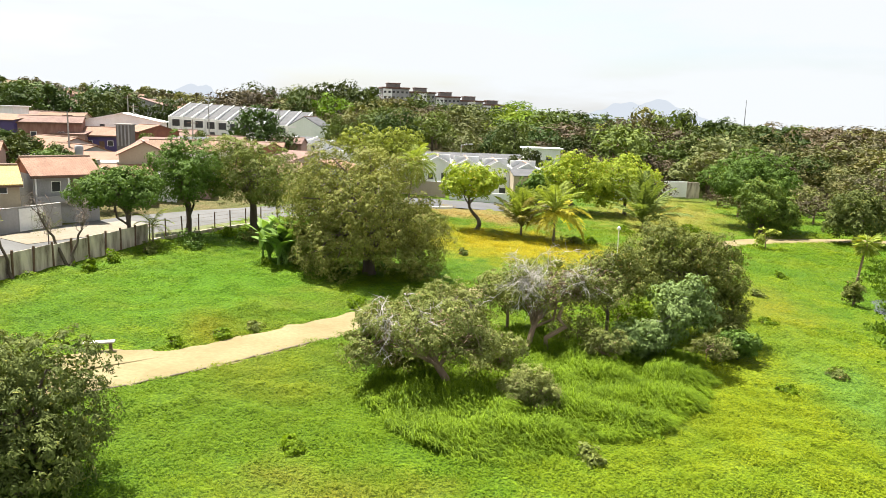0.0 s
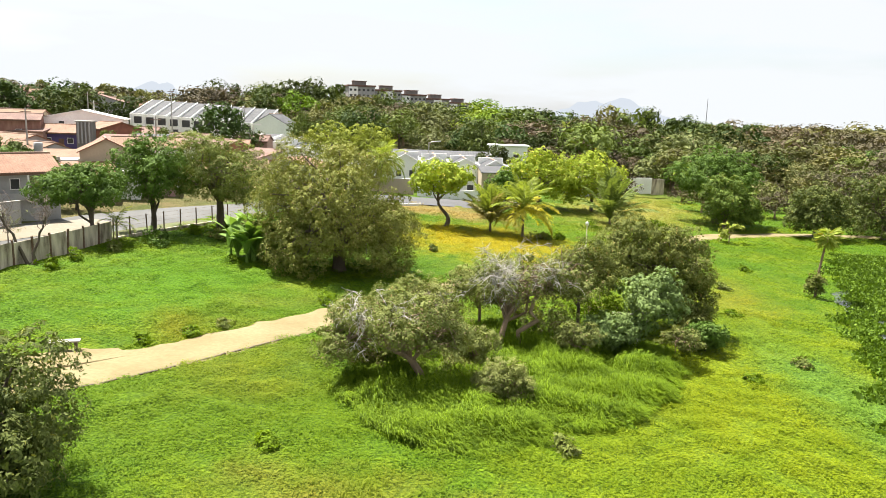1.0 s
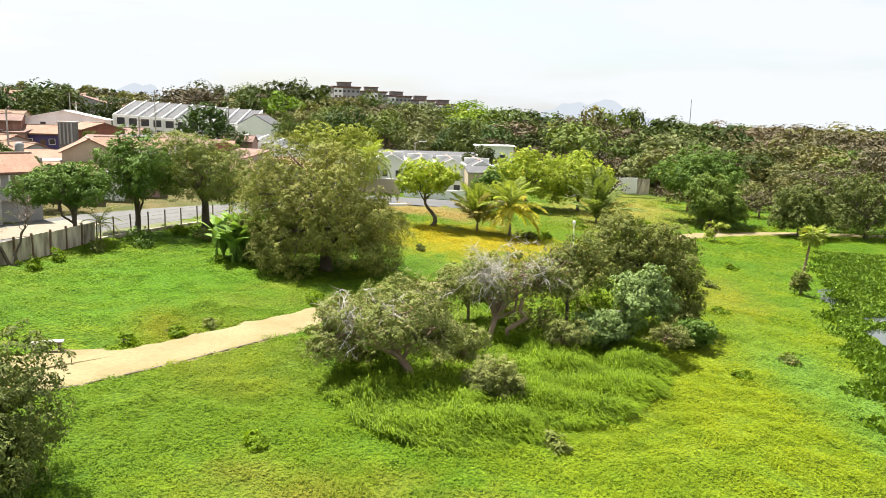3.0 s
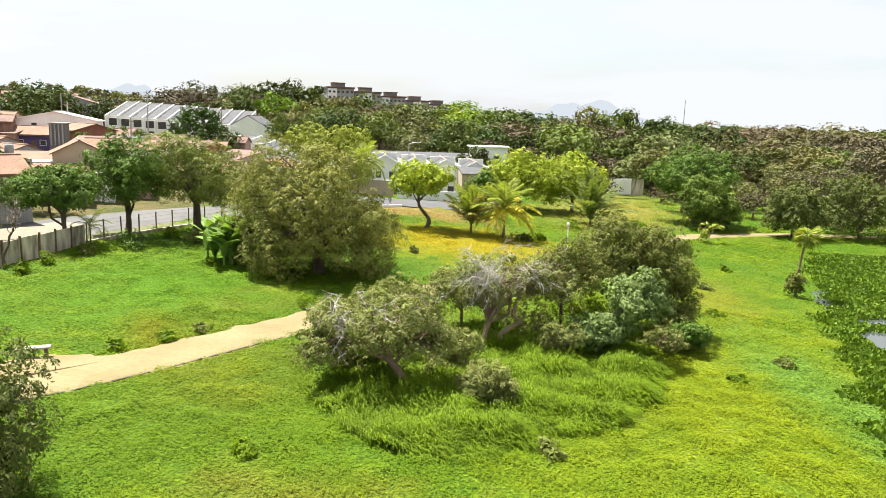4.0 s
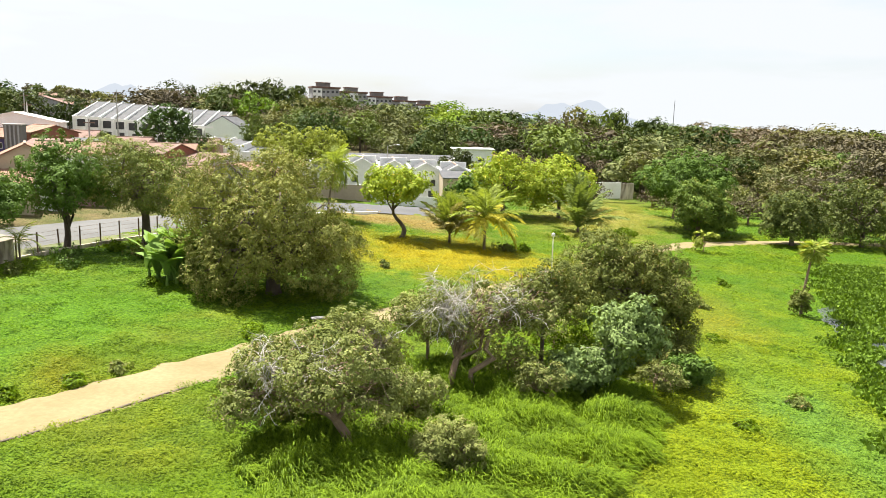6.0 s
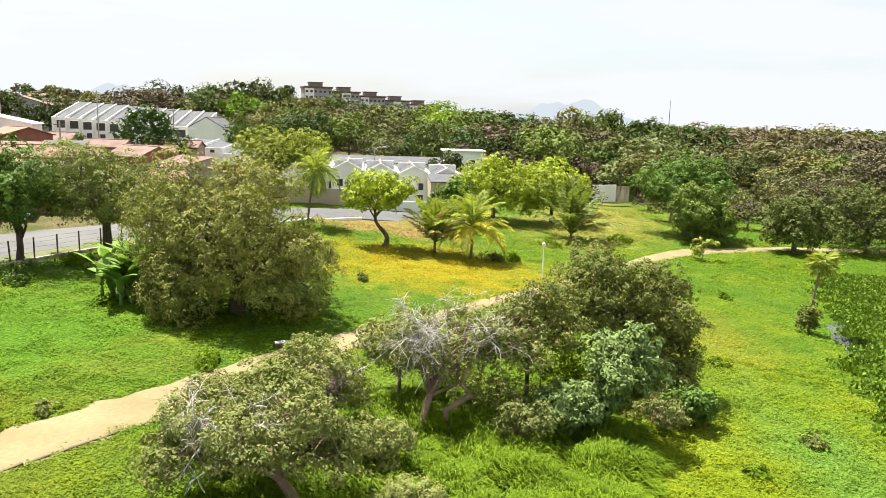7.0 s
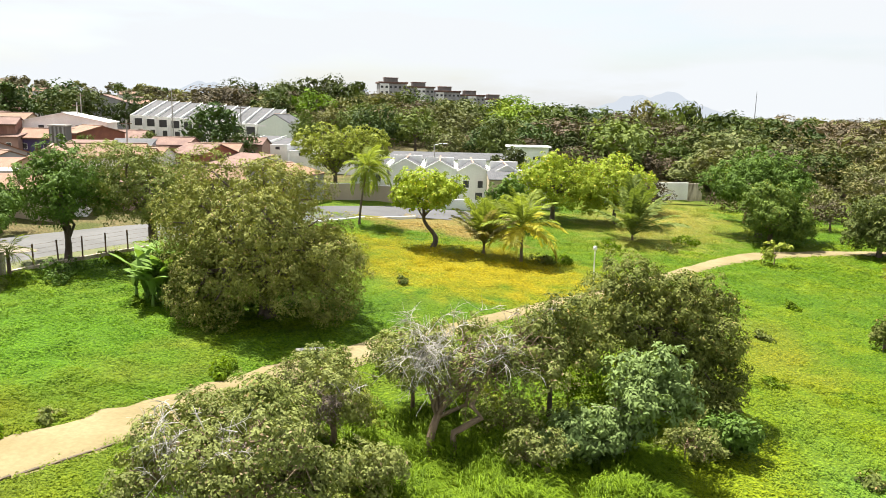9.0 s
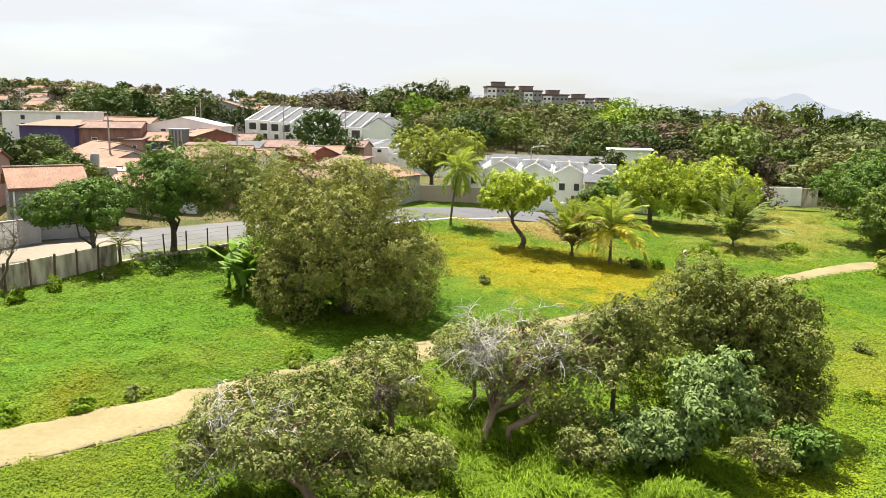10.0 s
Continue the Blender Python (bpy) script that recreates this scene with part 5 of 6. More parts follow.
def house(x, y, w, d, h, yaw, wall, roof, label, kind="gable", rise=1.3, over=0.45, wins=(), base=None, side=None, name="house", sink=1.0, group="", doors=()):
    """A house of its own: walls, roof, windows and doors. Its front looks along local -y; a gable's ridge runs along x, "gable_y"'s along y."""
    root = new(name)
    z = gz(x, y) if base is None else base
    root.matrix_basis = pose(x, y, z, 0, 0, yaw)
    tagged(root, label, "house", group)
    W, D = w / 2, d / 2
    if kind in ("gable", "shed"):
        top = [(-D, -sink), (D, -sink), (D, h), (0, h + rise), (-D, h)] if kind == "gable" else [(-D, -sink), (D, -sink), (D, h + rise), (-D, h)]
        part("wall", prism_bm(top, "x", -W, W), wall, root)
    elif kind == "gable_y":
        part("wall", prism_bm([(-W, -sink), (W, -sink), (W, h), (0, h + rise), (-W, h)], "y", -D, D), wall, root)
    else:
        part("wall", box_bm(-W, -D, -sink, W, D, h, 0.02), wall, root)
    t = 0.14
    if kind in ("gable", "gable_y"):
        X, Y = (W, D) if kind == "gable" else (D, W)
        s = rise / Y
        prof = [(-Y - over, h - over * s + 0.02), (0, h + rise + 0.02), (Y + over, h - over * s + 0.02), (Y + over, h - over * s + 0.02 + t), (0, h + rise + 0.02 + t), (-Y - over, h - over * s + 0.02 + t)]
        part("roof", prism_bm(prof, "x" if kind == "gable" else "y", -X - over * 0.6, X + over * 0.6), roof, root)
        # pale strip added along the ridge for the roof's light top edge
        k_ = X + over * 0.6
        a_ = (-k_, -0.14, h + rise + 0.1, k_, 0.14, h + rise + 0.26) if kind == "gable" else (-0.14, -k_, h + rise + 0.1, 0.14, k_, h + rise + 0.26)
        part("ridge_cap", box_bm(*a_, 0.04), M_CONCRETE if roof == M_WHITE else M_RIDGE, root)
        # added dark strip stands in for the shade under the eave
        if kind == "gable":
            part("eave_shade_strip", box_bm(-k_, -Y - over - 0.03, h - over * s - 0.12, k_, -Y - over + 0.03, h - over * s + 0.06), M_WOOD, root)
    elif kind == "shed":
        s = rise / (2 * D)
        prof = [(-D - over, h - over * s + 0.02), (D + over, h + rise + over * s + 0.02), (D + over, h + rise + over * s + t), (-D - over, h - over * s + t)]
        part("roof", prism_bm(prof, "x", -W - over * 0.5, W + over * 0.5), roof, root)
    elif kind == "hip":
        bm = bmesh.new()
        e, r = over, max(0.3, W - D)
        lo = [bm.verts.new(p) for p in ((-W - e, -D - e, h), (W + e, -D - e, h), (W + e, D + e, h), (-W - e, D + e, h))]
        lt = [bm.verts.new((v.co.x, v.co.y, h + t)) for v in lo]
        ra, rb = bm.verts.new((-r, 0, h + rise)), bm.verts.new((r, 0, h + rise))
        bm.faces.new(lo)
        for i in range(4):
            bm.faces.new((lo[i], lo[(i + 1) % 4], lt[(i + 1) % 4], lt[i]))
        bm.faces.new((lt[0], lt[1], rb, ra))
        bm.faces.new((lt[2], lt[3], ra, rb))
        bm.faces.new((lt[1], lt[2], rb))
        bm.faces.new((lt[3], lt[0], ra))
        bmesh.ops.recalc_face_normals(bm, faces=bm.faces)
        part("roof", bm, roof, root)
    else:
        bm = box_bm(-W - over, -D - over, h + 0.003, W + over, D + over, h + 0.22, 0.03)
        part("roof", bm, roof, root)
    for face, u, wz, ww, wh in wins:
        px_, py_ = {"-y": (u, -D), "+x": (W, u), "-x": (-W, u)}[face]
        window_on(root, px_, py_, wz, ww, wh, face)
    for u, ww, wh, mat in doors:
        part("door", box_bm(u - ww / 2, -D - 0.05, 0.0, u + ww / 2, -D + 0.02, wh, 0.01), mat, root)
    return root


def wall_run(pts, height, mat, label, name="boundary_wall", thick=0.18, cap=None, lift=0.0):
    root = new(name)
    tagged(root, label, "wall", kind="structure")
    for (x0, y0), (x1, y1) in zip(pts, pts[1:]):
        ln = math.hypot(x1 - x0, y1 - y0)
        k = max(1, round(ln / 6))
        for i in range(k):
            a, b = i / k, (i + 1) / k
            cx, cy = x0 + (x1 - x0) * (a + b) / 2, y0 + (y1 - y0) * (a + b) / 2
            o = part("panel", box_bm(-ln / k / 2, -thick / 2, -0.6, ln / k / 2, thick / 2, height, 0.015), mat, root)
            o.matrix_basis = pose(cx, cy, gz(cx, cy) + lift, 0, 0, math.degrees(math.atan2(y1 - y0, x1 - x0)))
            if cap:
                c = part("coping", box_bm(-ln / k / 2, -thick / 2 - 0.05, height, ln / k / 2, thick / 2 + 0.05, height + 0.08, 0.01), cap, root)
                c.matrix_basis = o.matrix_basis
    return root


# the house with the red roof, above the street
main = house(-56.0, 65.6, 6.2, 6.0, 4.7, 58, M_GREYW, M_TILE, "two-storey grey house with a clay-tiled gable roof and veranda", rise=1.45, over=0.5,
             wins=(("-y", -1.0, 3.45, 0.9, 1.1), ("-x", 0.4, 3.6, 0.8, 0.9)), doors=())
for u in (-2.95, 0.1, 2.95):
    part("veranda_post", box_bm(u - 0.07, -3.45, 2.0, u + 0.07, -3.31, 4.55, 0.01), M_WHITE, main)
part("veranda_floor", box_bm(-3.1, -3.6, 1.85, 3.1, -3.002, 2.0, 0.01), M_CONCRETE, main)
part("parapet", box_bm(-3.1, -3.6, 2.0, 3.1, -3.48, 2.55, 0.01), M_GREYW, main)
part("gable_brick", prism_bm([(-2.98, 4.72), (2.98, 4.72), (0, 6.08)], "x", -3.16, -3.102), M_BRICK, main, "bare brick gable end")
part("door", box_bm(0.4, -3.06, 2.0, 1.5, -2.98, 4.2, 0.01), M_WOOD, main, "dark red wooden door")
house(-57.3, 58.0, 5.0, 5.0, 3.9, 50, M_CREAM, M_ORANGE, "two-storey house with a yellow tiled roof", rise=1.4, wins=(("-y", 1.0, 3.4, 1.0, 1.0),))
house(-59.5, 54.5, 6.0, 5.0, 2.7, 37, M_PINKW, M_TILE_OLD, "low pinkish house with an old tiled roof", rise=1.0, wins=(("-y", 0.0, 1.5, 1.0, 1.0),))
house(-66.5, 66.0, 5.0, 6.0, 4.4, 37, M_PINKW, M_TILE, "pinkish brick house beside the veranda house", rise=1.0, wins=(("-y", 0.0, 3.2, 0.9, 0.9),))
wall_run([(-53.6, 46), (-53.4, 56), (-52.6, 62)], 2.3, M_GREYW, "grey rendered front wall along the street", cap=M_CONCRETE)
gate = new("gate")
gate.matrix_basis = pose(-53.1, 58.6, gz(-53.1, 58.6), 0, 0, 83)
tagged(gate, "white metal gate in the front wall", "gate")
for k in range(2):
    part("leaf", box_bm(-1.3 + 1.32 * k, -0.2, 0.05, -0.02 + 1.32 * k, -0.14, 2.2, 0.01), M_WHITE, gate)
M_RUSTWALL = plain("rust_streaked_wall", (0.42, 0.24, 0.18), (0.26, 0.12, 0.09), 1.4, 0.9, streak=True)
# orange roofs behind the street trees
TOWN = [
    # x, y, w, d, h, yaw, wall, roof, kind, rise, label
    (-60.5, 96.0, 9.0, 6.5, 4.6, 30, M_WHITE, M_TILE_PALE, "gable", 1.2, "white house with a weathered orange roof"),
    (-63.5, 79.5, 6.5, 5.0, 3.0, 30, M_WHITE, M_CONCRETE, "flat", 0, "small white flat-roofed house"),
    (-57.6, 84.5, 5.5, 5.0, 2.8, 30, M_WHITE, M_CONCRETE, "flat", 0, "small white flat-roofed outbuilding by the street"),
    (-88.5, 103.4, 8.0, 13.0, 3.4, 66, M_GREYW, M_TILE, "gable_y", 1.5, "long low grey house with an orange gable roof"),
    (-80.6, 97.6, 8.4, 13.0, 3.0, 66, M_GREYW, M_TILE_PALE, "gable_y", 1.5, "long low grey house with a faded clay roof"),
    (-72.5, 91.5, 10.0, 4.0, 3.2, 24, M_WHITE, M_TILE, "shed", 0.9, "low white annexe with a strip of clay roof"),
    (-60.5, 86.5, 6.0, 6.4, 4.4, 38, M_CREAM, M_TILE, "gable_y", 1.5, "small cream house with a gable over its porch"),
    (-67.0, 86.5, 5.0, 4.6, 3.6, 30, M_WHITE, M_CONCRETE, "flat", 0, "white flat-roofed block behind the garden wall"),
    (-110.0, 113.5, 11.0, 8.0, 6.0, 12, M_PURPLE, M_TILE_PALE, "shed", 0.9, "dark purple two-storey house with an orange roof"),
    (-101.5, 117.5, 10.5, 7.0, 6.2, 32, M_RUSTWALL, M_TILE_OLD, "gable", 1.0, "rust-streaked house with a low tiled roof"),
    (-113.0, 134.0, 9.0, 8.0, 5.8, 20, M_CREAM, M_TILE_PALE, "gable", 1.3, "cream house with a broad orange roof"),
    (-94.5, 129.0, 14.0, 10.0, 6.9, 28, M_WHITE, M_WHITE, "gable_y", 1.5, "big white hall with a white sloping roof"),
    (-85.3, 123.4, 6.5, 8.0, 5.8, -24, M_BRICK, M_TILE, "gable", 1.1, "bare brick house with a clay-tiled roof"),
    (-92.0, 121.0, 9.0, 7.0, 4.6, 12, M_PURPLE, M_TILE, "gable", 1.3, "purple painted house with an orange roof"),
    (-87.0, 132.0, 11.0, 8.0, 4.4, 14, M_CREAM, M_TILE_OLD, "gable", 1.4, "cream house with a dark old roof"),
    (-68.0, 131.5, 11.0, 7.0, 3.8, 18, M_CREAM, M_TILE, "gable", 1.2, "cream house with an orange roof"),
    (-60.5, 118.0, 7.0, 7.0, 3.7, -17, M_BRICK, M_TILE_OLD, "gable", 1.3, "long brick house with an old tiled roof"),
    (-54.0, 116.0, 8.0, 7.0, 3.9, -17, M_GREYW, M_TILE_OLD, "shed", 1.2, "grey rendered house with a bare side wall"),
    (-50.0, 103.0, 8.0, 6.5, 3.2, 30, M_CREAM, M_TILE_PALE, "gable", 1.2, "cream house with a pale orange roof"),
    (-45.0, 112.0, 11.0, 6.5, 3.6, -8, M_GREYW, M_TILE, "gable_y", 1.2, "small cream house with an orange roof"),
    (-106.0, 126.0, 10.0, 8.0, 4.8, 10, M_PINKW, M_TILE, "gable", 1.4, "pinkish house with a clay-tiled roof"),
    (-128.0, 127.0, 17.0, 8.0, 7.4, 22, M_WHITE, M_WHITE, "flat", 0, "long white flat-roofed building"),
    (-120.0, 136.0, 11.0, 8.0, 4.4, 10, M_CREAM, M_TILE_PALE, "gable", 1.4, "cream house with a faded roof"),
    (-103.0, 140.0, 10.0, 8.0, 4.6, 12, M_WHITE, M_TILE_OLD, "gable", 1.4, "white house with a dark tiled roof"),
    (-136.0, 150.0, 12.0, 8.0, 4.4, 10, M_WHITE, M_TILE_OLD, "gable", 1.4, "white house with an old dark roof"),
    (-118.0, 152.0, 12.0, 8.0, 4.0, 10, M_CREAM, M_TILE_PALE, "gable", 1.4, "cream house with a weathered roof"),
    (-84.0, 76.5, 8.0, 7.0, 4.0, 25, M_WHITE, M_CONCRETE, "flat", 0, "white flat-roofed corner house"),
    (-74.0, 73.5, 6.5, 6.0, 3.4, 30, M_PINKW, M_TILE_PALE, "gable", 1.2, "pinkish house with a faded roof"),
    (-98.0, 84.0, 9.0, 7.0, 4.6, 20, M_CREAM, M_CONCRETE, "flat", 0, "cream flat-roofed house with parapet"),
    (-135.0, 190.0, 13.0, 9.0, 9.0, 25, M_GREYW, M_TILE_OLD, "gable_y", 2.0, "tall grey house with a steep gable"),
]
for i, (x, y, w, d, h, yaw, wall, roof, kind, rise, label) in enumerate(TOWN):
    h -= 1.5 if x < -62 else 0
    hw = w / 2
    wins = [("-y", -hw * 0.5, h * 0.55, 1.0, 1.0), ("-y", hw * 0.35, h * 0.55, 1.1, 1.0), ("+x", 0.0, h * 0.55, 1.0, 1.0)]
    if h > 5:
        wins += [("-y", -hw * 0.5, h * 0.82, 1.0, 1.0), ("-y", hw * 0.35, h * 0.82, 1.1, 1.0)]
    house(x, y, w, d, h, yaw, wall, roof, label, kind, rise, 0.4, wins, group="town houses", doors=((0.0, 0.95, 2.05, M_WOOD),))
SMALL = [(-58.5, 80.0, 35, 1), (-57.0, 90.5, 30, 3), (-63.0, 103.0, 20, 0), (-70.0, 103.5, 18, 3), (-55.5, 105.5, 10, 1), (-66.0, 110.5, 12, 0),
         (-72.0, 116.0, 25, 2), (-69.5, 123.5, 10, 3), (-87.0, 122.0, 15, 2), (-97.0, 118.0, 12, 3), (-65.5, 140.5, 12, 3)]
for k, (x, y, yaw, kind) in enumerate(SMALL):
    wall, roof, words = ((M_WHITE, M_TILE_PALE, "small white house with a faded tiled roof"), (M_CREAM, M_TILE, "small cream house with a clay-tiled roof"),
                         (M_GREYW, M_SHEET, "small grey house with a sheet roof"), (M_PINKW, M_TILE_OLD, "small pinkish house with a dark old roof"))[kind]
    house(x, y, 6.0 + 0.7 * (k % 3), 5.6, 2.6 + 0.35 * (k % 4), yaw, wall, roof, words, "gable" if k % 3 else "shed", 1.0, 0.4, (("-y", -1.2, 1.6, 0.9, 0.9), ("-y", 1.4, 1.6, 0.9, 0.9)), group="town houses")
for k, (x, y) in enumerate(((-64.2, 79.0), (-98.5, 84.5))):
    tank = new("water_tank")
    tank.location = (x, y, gz(x, y) + (4.3, 4.5)[k])
    tagged(tank, "small blue-grey water tank on a roof", "water tank")
    v, f = tube([(0, 0, -1.2), (0, 0, -0.1), (0, 0, 0.5), (0, 0, 0.62)], [0.42, 0.5, 0.52, 0.2], 12)
    child("barrel", mesh_of("barrel", v, f, M_GREYW, False), tank)
wall_run([(-78.0, 78.5), (-70.0, 81.5), (-62.5, 80.5), (-58.0, 76.0)], 2.4, M_CONCRETE, "weathered concrete garden wall between the houses", lift=0.6)
# water tower
tower = new("water_tower")
tower.matrix_basis = pose(-84.0, 114.6, gz(-84.0, 114.6), 0, 0, 20)
tagged(tower, "dark grey rectangular concrete water tower", "tower")
part("shaft", box_bm(-1.25, -1.25, -1, 1.25, 1.25, 5.6, 0.05), M_SHADEWALL, tower)
part("tank", box_bm(-1.4, -1.4, 5.6, 1.4, 1.4, 5.85, 0.05), M_CONCRETE, tower)
for u in (-0.9, -0.3, 0.3, 0.9):
    part("rib", box_bm(u - 0.12, -1.42, 2.0, u + 0.12, -1.24, 5.6, 0.02), M_GREYW, tower)

def terrace(x, y, w, depth, h, rise, yaw, base, label, name, group, wins, front=1.2):
    """A terraced unit: its sheet roof climbs to the back between white party walls that stand proud of it."""
    t = house(x, y, w, depth, h, yaw, M_WHITE, M_SHEET, label, "shed", rise, 0.05, wins, base=base, name=name, group=group)
    D = depth / 2
    for u in (-w / 2, w / 2):
        prof = [(-D - front, -0.8), (D, -0.8), (D, h + rise + 0.30), (-D - front, h + 0.22)]
        part("party_wall", prism_bm(prof, "x", u - 0.08, u + 0.08), M_WHITE, t)
    part("roof_beam", box_bm(-w / 2 + 0.12, -D - front, h - 0.15, w / 2 - 0.12, -D - front + 0.25, h + 0.25, 0.02), M_WHITE, t)
    return t


# the row of townhouses
for i in range(11):
    s = i / 10
    x, y = -108.6 + 30.0 * s, 172.0 + 3.5 * s
    terrace(x, y, 3.0, 11.0, 5.2, 3.6, 6.7, gz(x, y) + 0.2, "white terraced house with a grey sloping sheet roof", "townhouse", "terraced townhouses",
            (("-y", 0.0, 3.9, 2.3, 1.8), ("-y", 0.4, 1.4, 1.6, 1.9)))
house(-75.0, 173.6, 8.0, 9.0, 11.6 - gz(-75, 173.6), 4, M_PALEGREEN, M_SHEET, "pale green-white end house with a tall blank gable wall", "gable_y", 2.2, 0.06, base=gz(-75, 173.6), name="townhouse")
# the low white houses behind the yellow grass
for i in range(5):
    x, y = -36.5 + i * 5.0, 129.5 + i * 1.6
    t = house(x, y, 4.9, 15.0, 4.6, 14, M_WHITE, M_SHEET, "white row house with a dark sheet roof and slanting white parapets", "gable_y", 1.3, 0.05,
              (("-y", -1.1, 2.9, 1.0, 1.2), ("-y", 1.1, 2.9, 0.9, 1.2), ("-y", 0.9, 0.9, 1.2, 1.5)), name="row_house", group="low white row houses")
    for s_ in (-1, 1):
        beam = part("parapet", box_bm(-1.45, -0.12, -0.14, 1.45, 0.12, 0.14, 0.02), M_WHITE, t)
        beam.matrix_basis = pose(s_ * 1.25, -7.55, 5.42, 0, s_ * 28, 0)
        part("side_parapet", box_bm(s_ * 2.42 - 0.1, -7.5, 4.4, s_ * 2.42 + 0.1, 7.5, 5.15, 0.02), M_WHITE, t)
    part("cross_parapet", box_bm(-2.3, 0.4, 5.0, 2.3, 0.65, 6.25, 0.02), M_WHITE, t)
for i in range(7):
    x, y = -68 + i * 4.6, 152 + i * 0.6
    terrace(x, y, 4.5, 12.0, 2.8, 1.0, 7, gz(x, y), "white row house with a grey sheet roof", "row_house", "low white row houses", (("-y", 0, 2.5, 1.0, 1.0),))
house(-31.0, 158.0, 24.0, 8.0, 4.0, 8, M_WHITE, M_SHEET, "long low white building with a sheet roof behind the row houses", "shed", 0.9, 0.3, (("-y", -6, 2.6, 1.2, 1.0), ("-y", 6, 2.6, 1.2, 1.0)))
house(-14.6, 125.5, 5.0, 9.0, 4.6, 14, M_CREAM, M_SHEET, "cream and white house with slanting parapets", "shed", 0.8, 0.1, (("-y", 1.0, 3.2, 0.8, 1.0), ("+x", 0.0, 3.0, 0.9, 1.0)))
house(-11.2, 133.5, 4.4, 10.0, 4.8, 14, M_WHITE, M_SHEET, "white gabled end house by the palms", "gable_y", 0.9, 0.1, (("-y", 0.0, 3.2, 0.8, 1.0),))
house(-15.8, 158.5, 7.5, 6.0, 7.6, 12, M_WHITE, M_WHITE, "white flat-roofed house with a tank on top", "flat", 0, 0.5, (("-y", -1.5, 5.6, 1.4, 0.8), ("-y", 1.5, 5.6, 1.4, 0.8)))
wall_run([(-44.0, 105.0), (-40, 114.5), (-33, 119.5), (-27, 119.0)], 2.4, M_CREAM, "cream boundary wall along the street", cap=M_WHITE)
wall_run([(-26, 117.5), (-10, 121.5)], 1.6, M_WHITE, "white garden wall behind the palms")
wall_run([(7.6, 152.0), (14.0, 155.5)], 2.6, M_WHITE, "white wall at the edge of the woods", lift=1.2)
wall_run([(14.0, 155.5), (16.6, 157.0)], 2.6, M_STAINED, "stained wall at the edge of the woods", lift=1.2)
house(3.0, 146.5, 7.0, 3.0, 4.6, 26, M_WHITE, M_SHEET, "white house among the trees", "flat", 0, 0.1)
strip("road_2", [(-37.5, 93), (-35.5, 99), (-33, 106), (-27, 111), (-16, 114)], 9.0, M_ASPHALT, "dark asphalt street below the cream wall", "road", 0.09)
wall_run([(-33.4, 93.0), (-31.0, 98.4), (-28.6, 103.0), (-23.0, 107.0)], 0.22, M_WHITE, "low white kerb along the asphalt street", name="street_kerb", thick=0.3)

# apartment blocks on the hill
for i in range(5):
    s = i / 4
    x, y = -139 + 50 * s, 446 + 66 * s
    root = new("apartment_block")
    b = 24.5 - 7.5 * s
    root.matrix_basis = pose(x, y, b, 0, 0, 30)
    tagged(root, "grey-white apartment block on the wooded hill", "apartment block", "hilltop apartment blocks")
    part("wall", box_bm(-8.2, -5, -8, 8.2, 5, 7.0, 0.05), M_GREYW, root)
    part("roof", box_bm(-8.8, -5.7, 7.003, 8.8, 5.7, 8.0, 0.05), M_TILE_OLD, root)
    part("stair_tower", box_bm(-4.6, -2.5, 8.0, 3.2, 2.5, 10.2, 0.05), M_SHADEWALL, root)
    part("tower_roof", box_bm(-5.0, -2.9, 10.203, 3.6, 2.9, 10.6, 0.05), M_TILE_OLD, root)
    part("bay", box_bm(-8.0 + 5.0 * (i % 2), -5.6, -6.0, -2.6 + 5.0 * (i % 2), -5.02, 6.9, 0.05), M_WHITE, root)
    for fl in range(2):
        for k in range(6):
            window_on(root, -6.9 + 2.75 * k, -5.62 if abs(-6.9 + 2.75 * k + 5.3 - 5.0 * (i % 2)) < 2.6 else -5.0, 1.8 + 3.2 * fl, 1.5, 1.3, "-y", frame_mat=M_CONCRETE)


TOWN_TREES = {}


def town_tree(x, y, h, kind, seed, wide=1.0):
    key = (seed, kind)
    if key not in TOWN_TREES:
        (cv, cf), (tv, tf) = wood_variant(seed, 500 if seed >= 700 else int(min(2200, 1200 * max(1, h / 8.5) ** 1.3)), big=1.2 if seed >= 700 else 0.85 * min(1.0, 9.5 / h))
        TOWN_TREES[key] = (mesh_of("trunk", tv, tf, M_BARK, False), mesh_of("crown", cv, cf, LEAF_WOOD[kind]))
    root = new("tree")
    root.matrix_basis = pose(x, y, gz(x, y)) @ Matrix.Diagonal((h * wide, h * wide, h, 1))
    tagged(root, ("leafy green", "olive", "dry brown", "light green", "dark green")[kind] + " tree among the houses", "tree")
    child("trunk", TOWN_TREES[key][0], root)
    child("crown", TOWN_TREES[key][1], root)


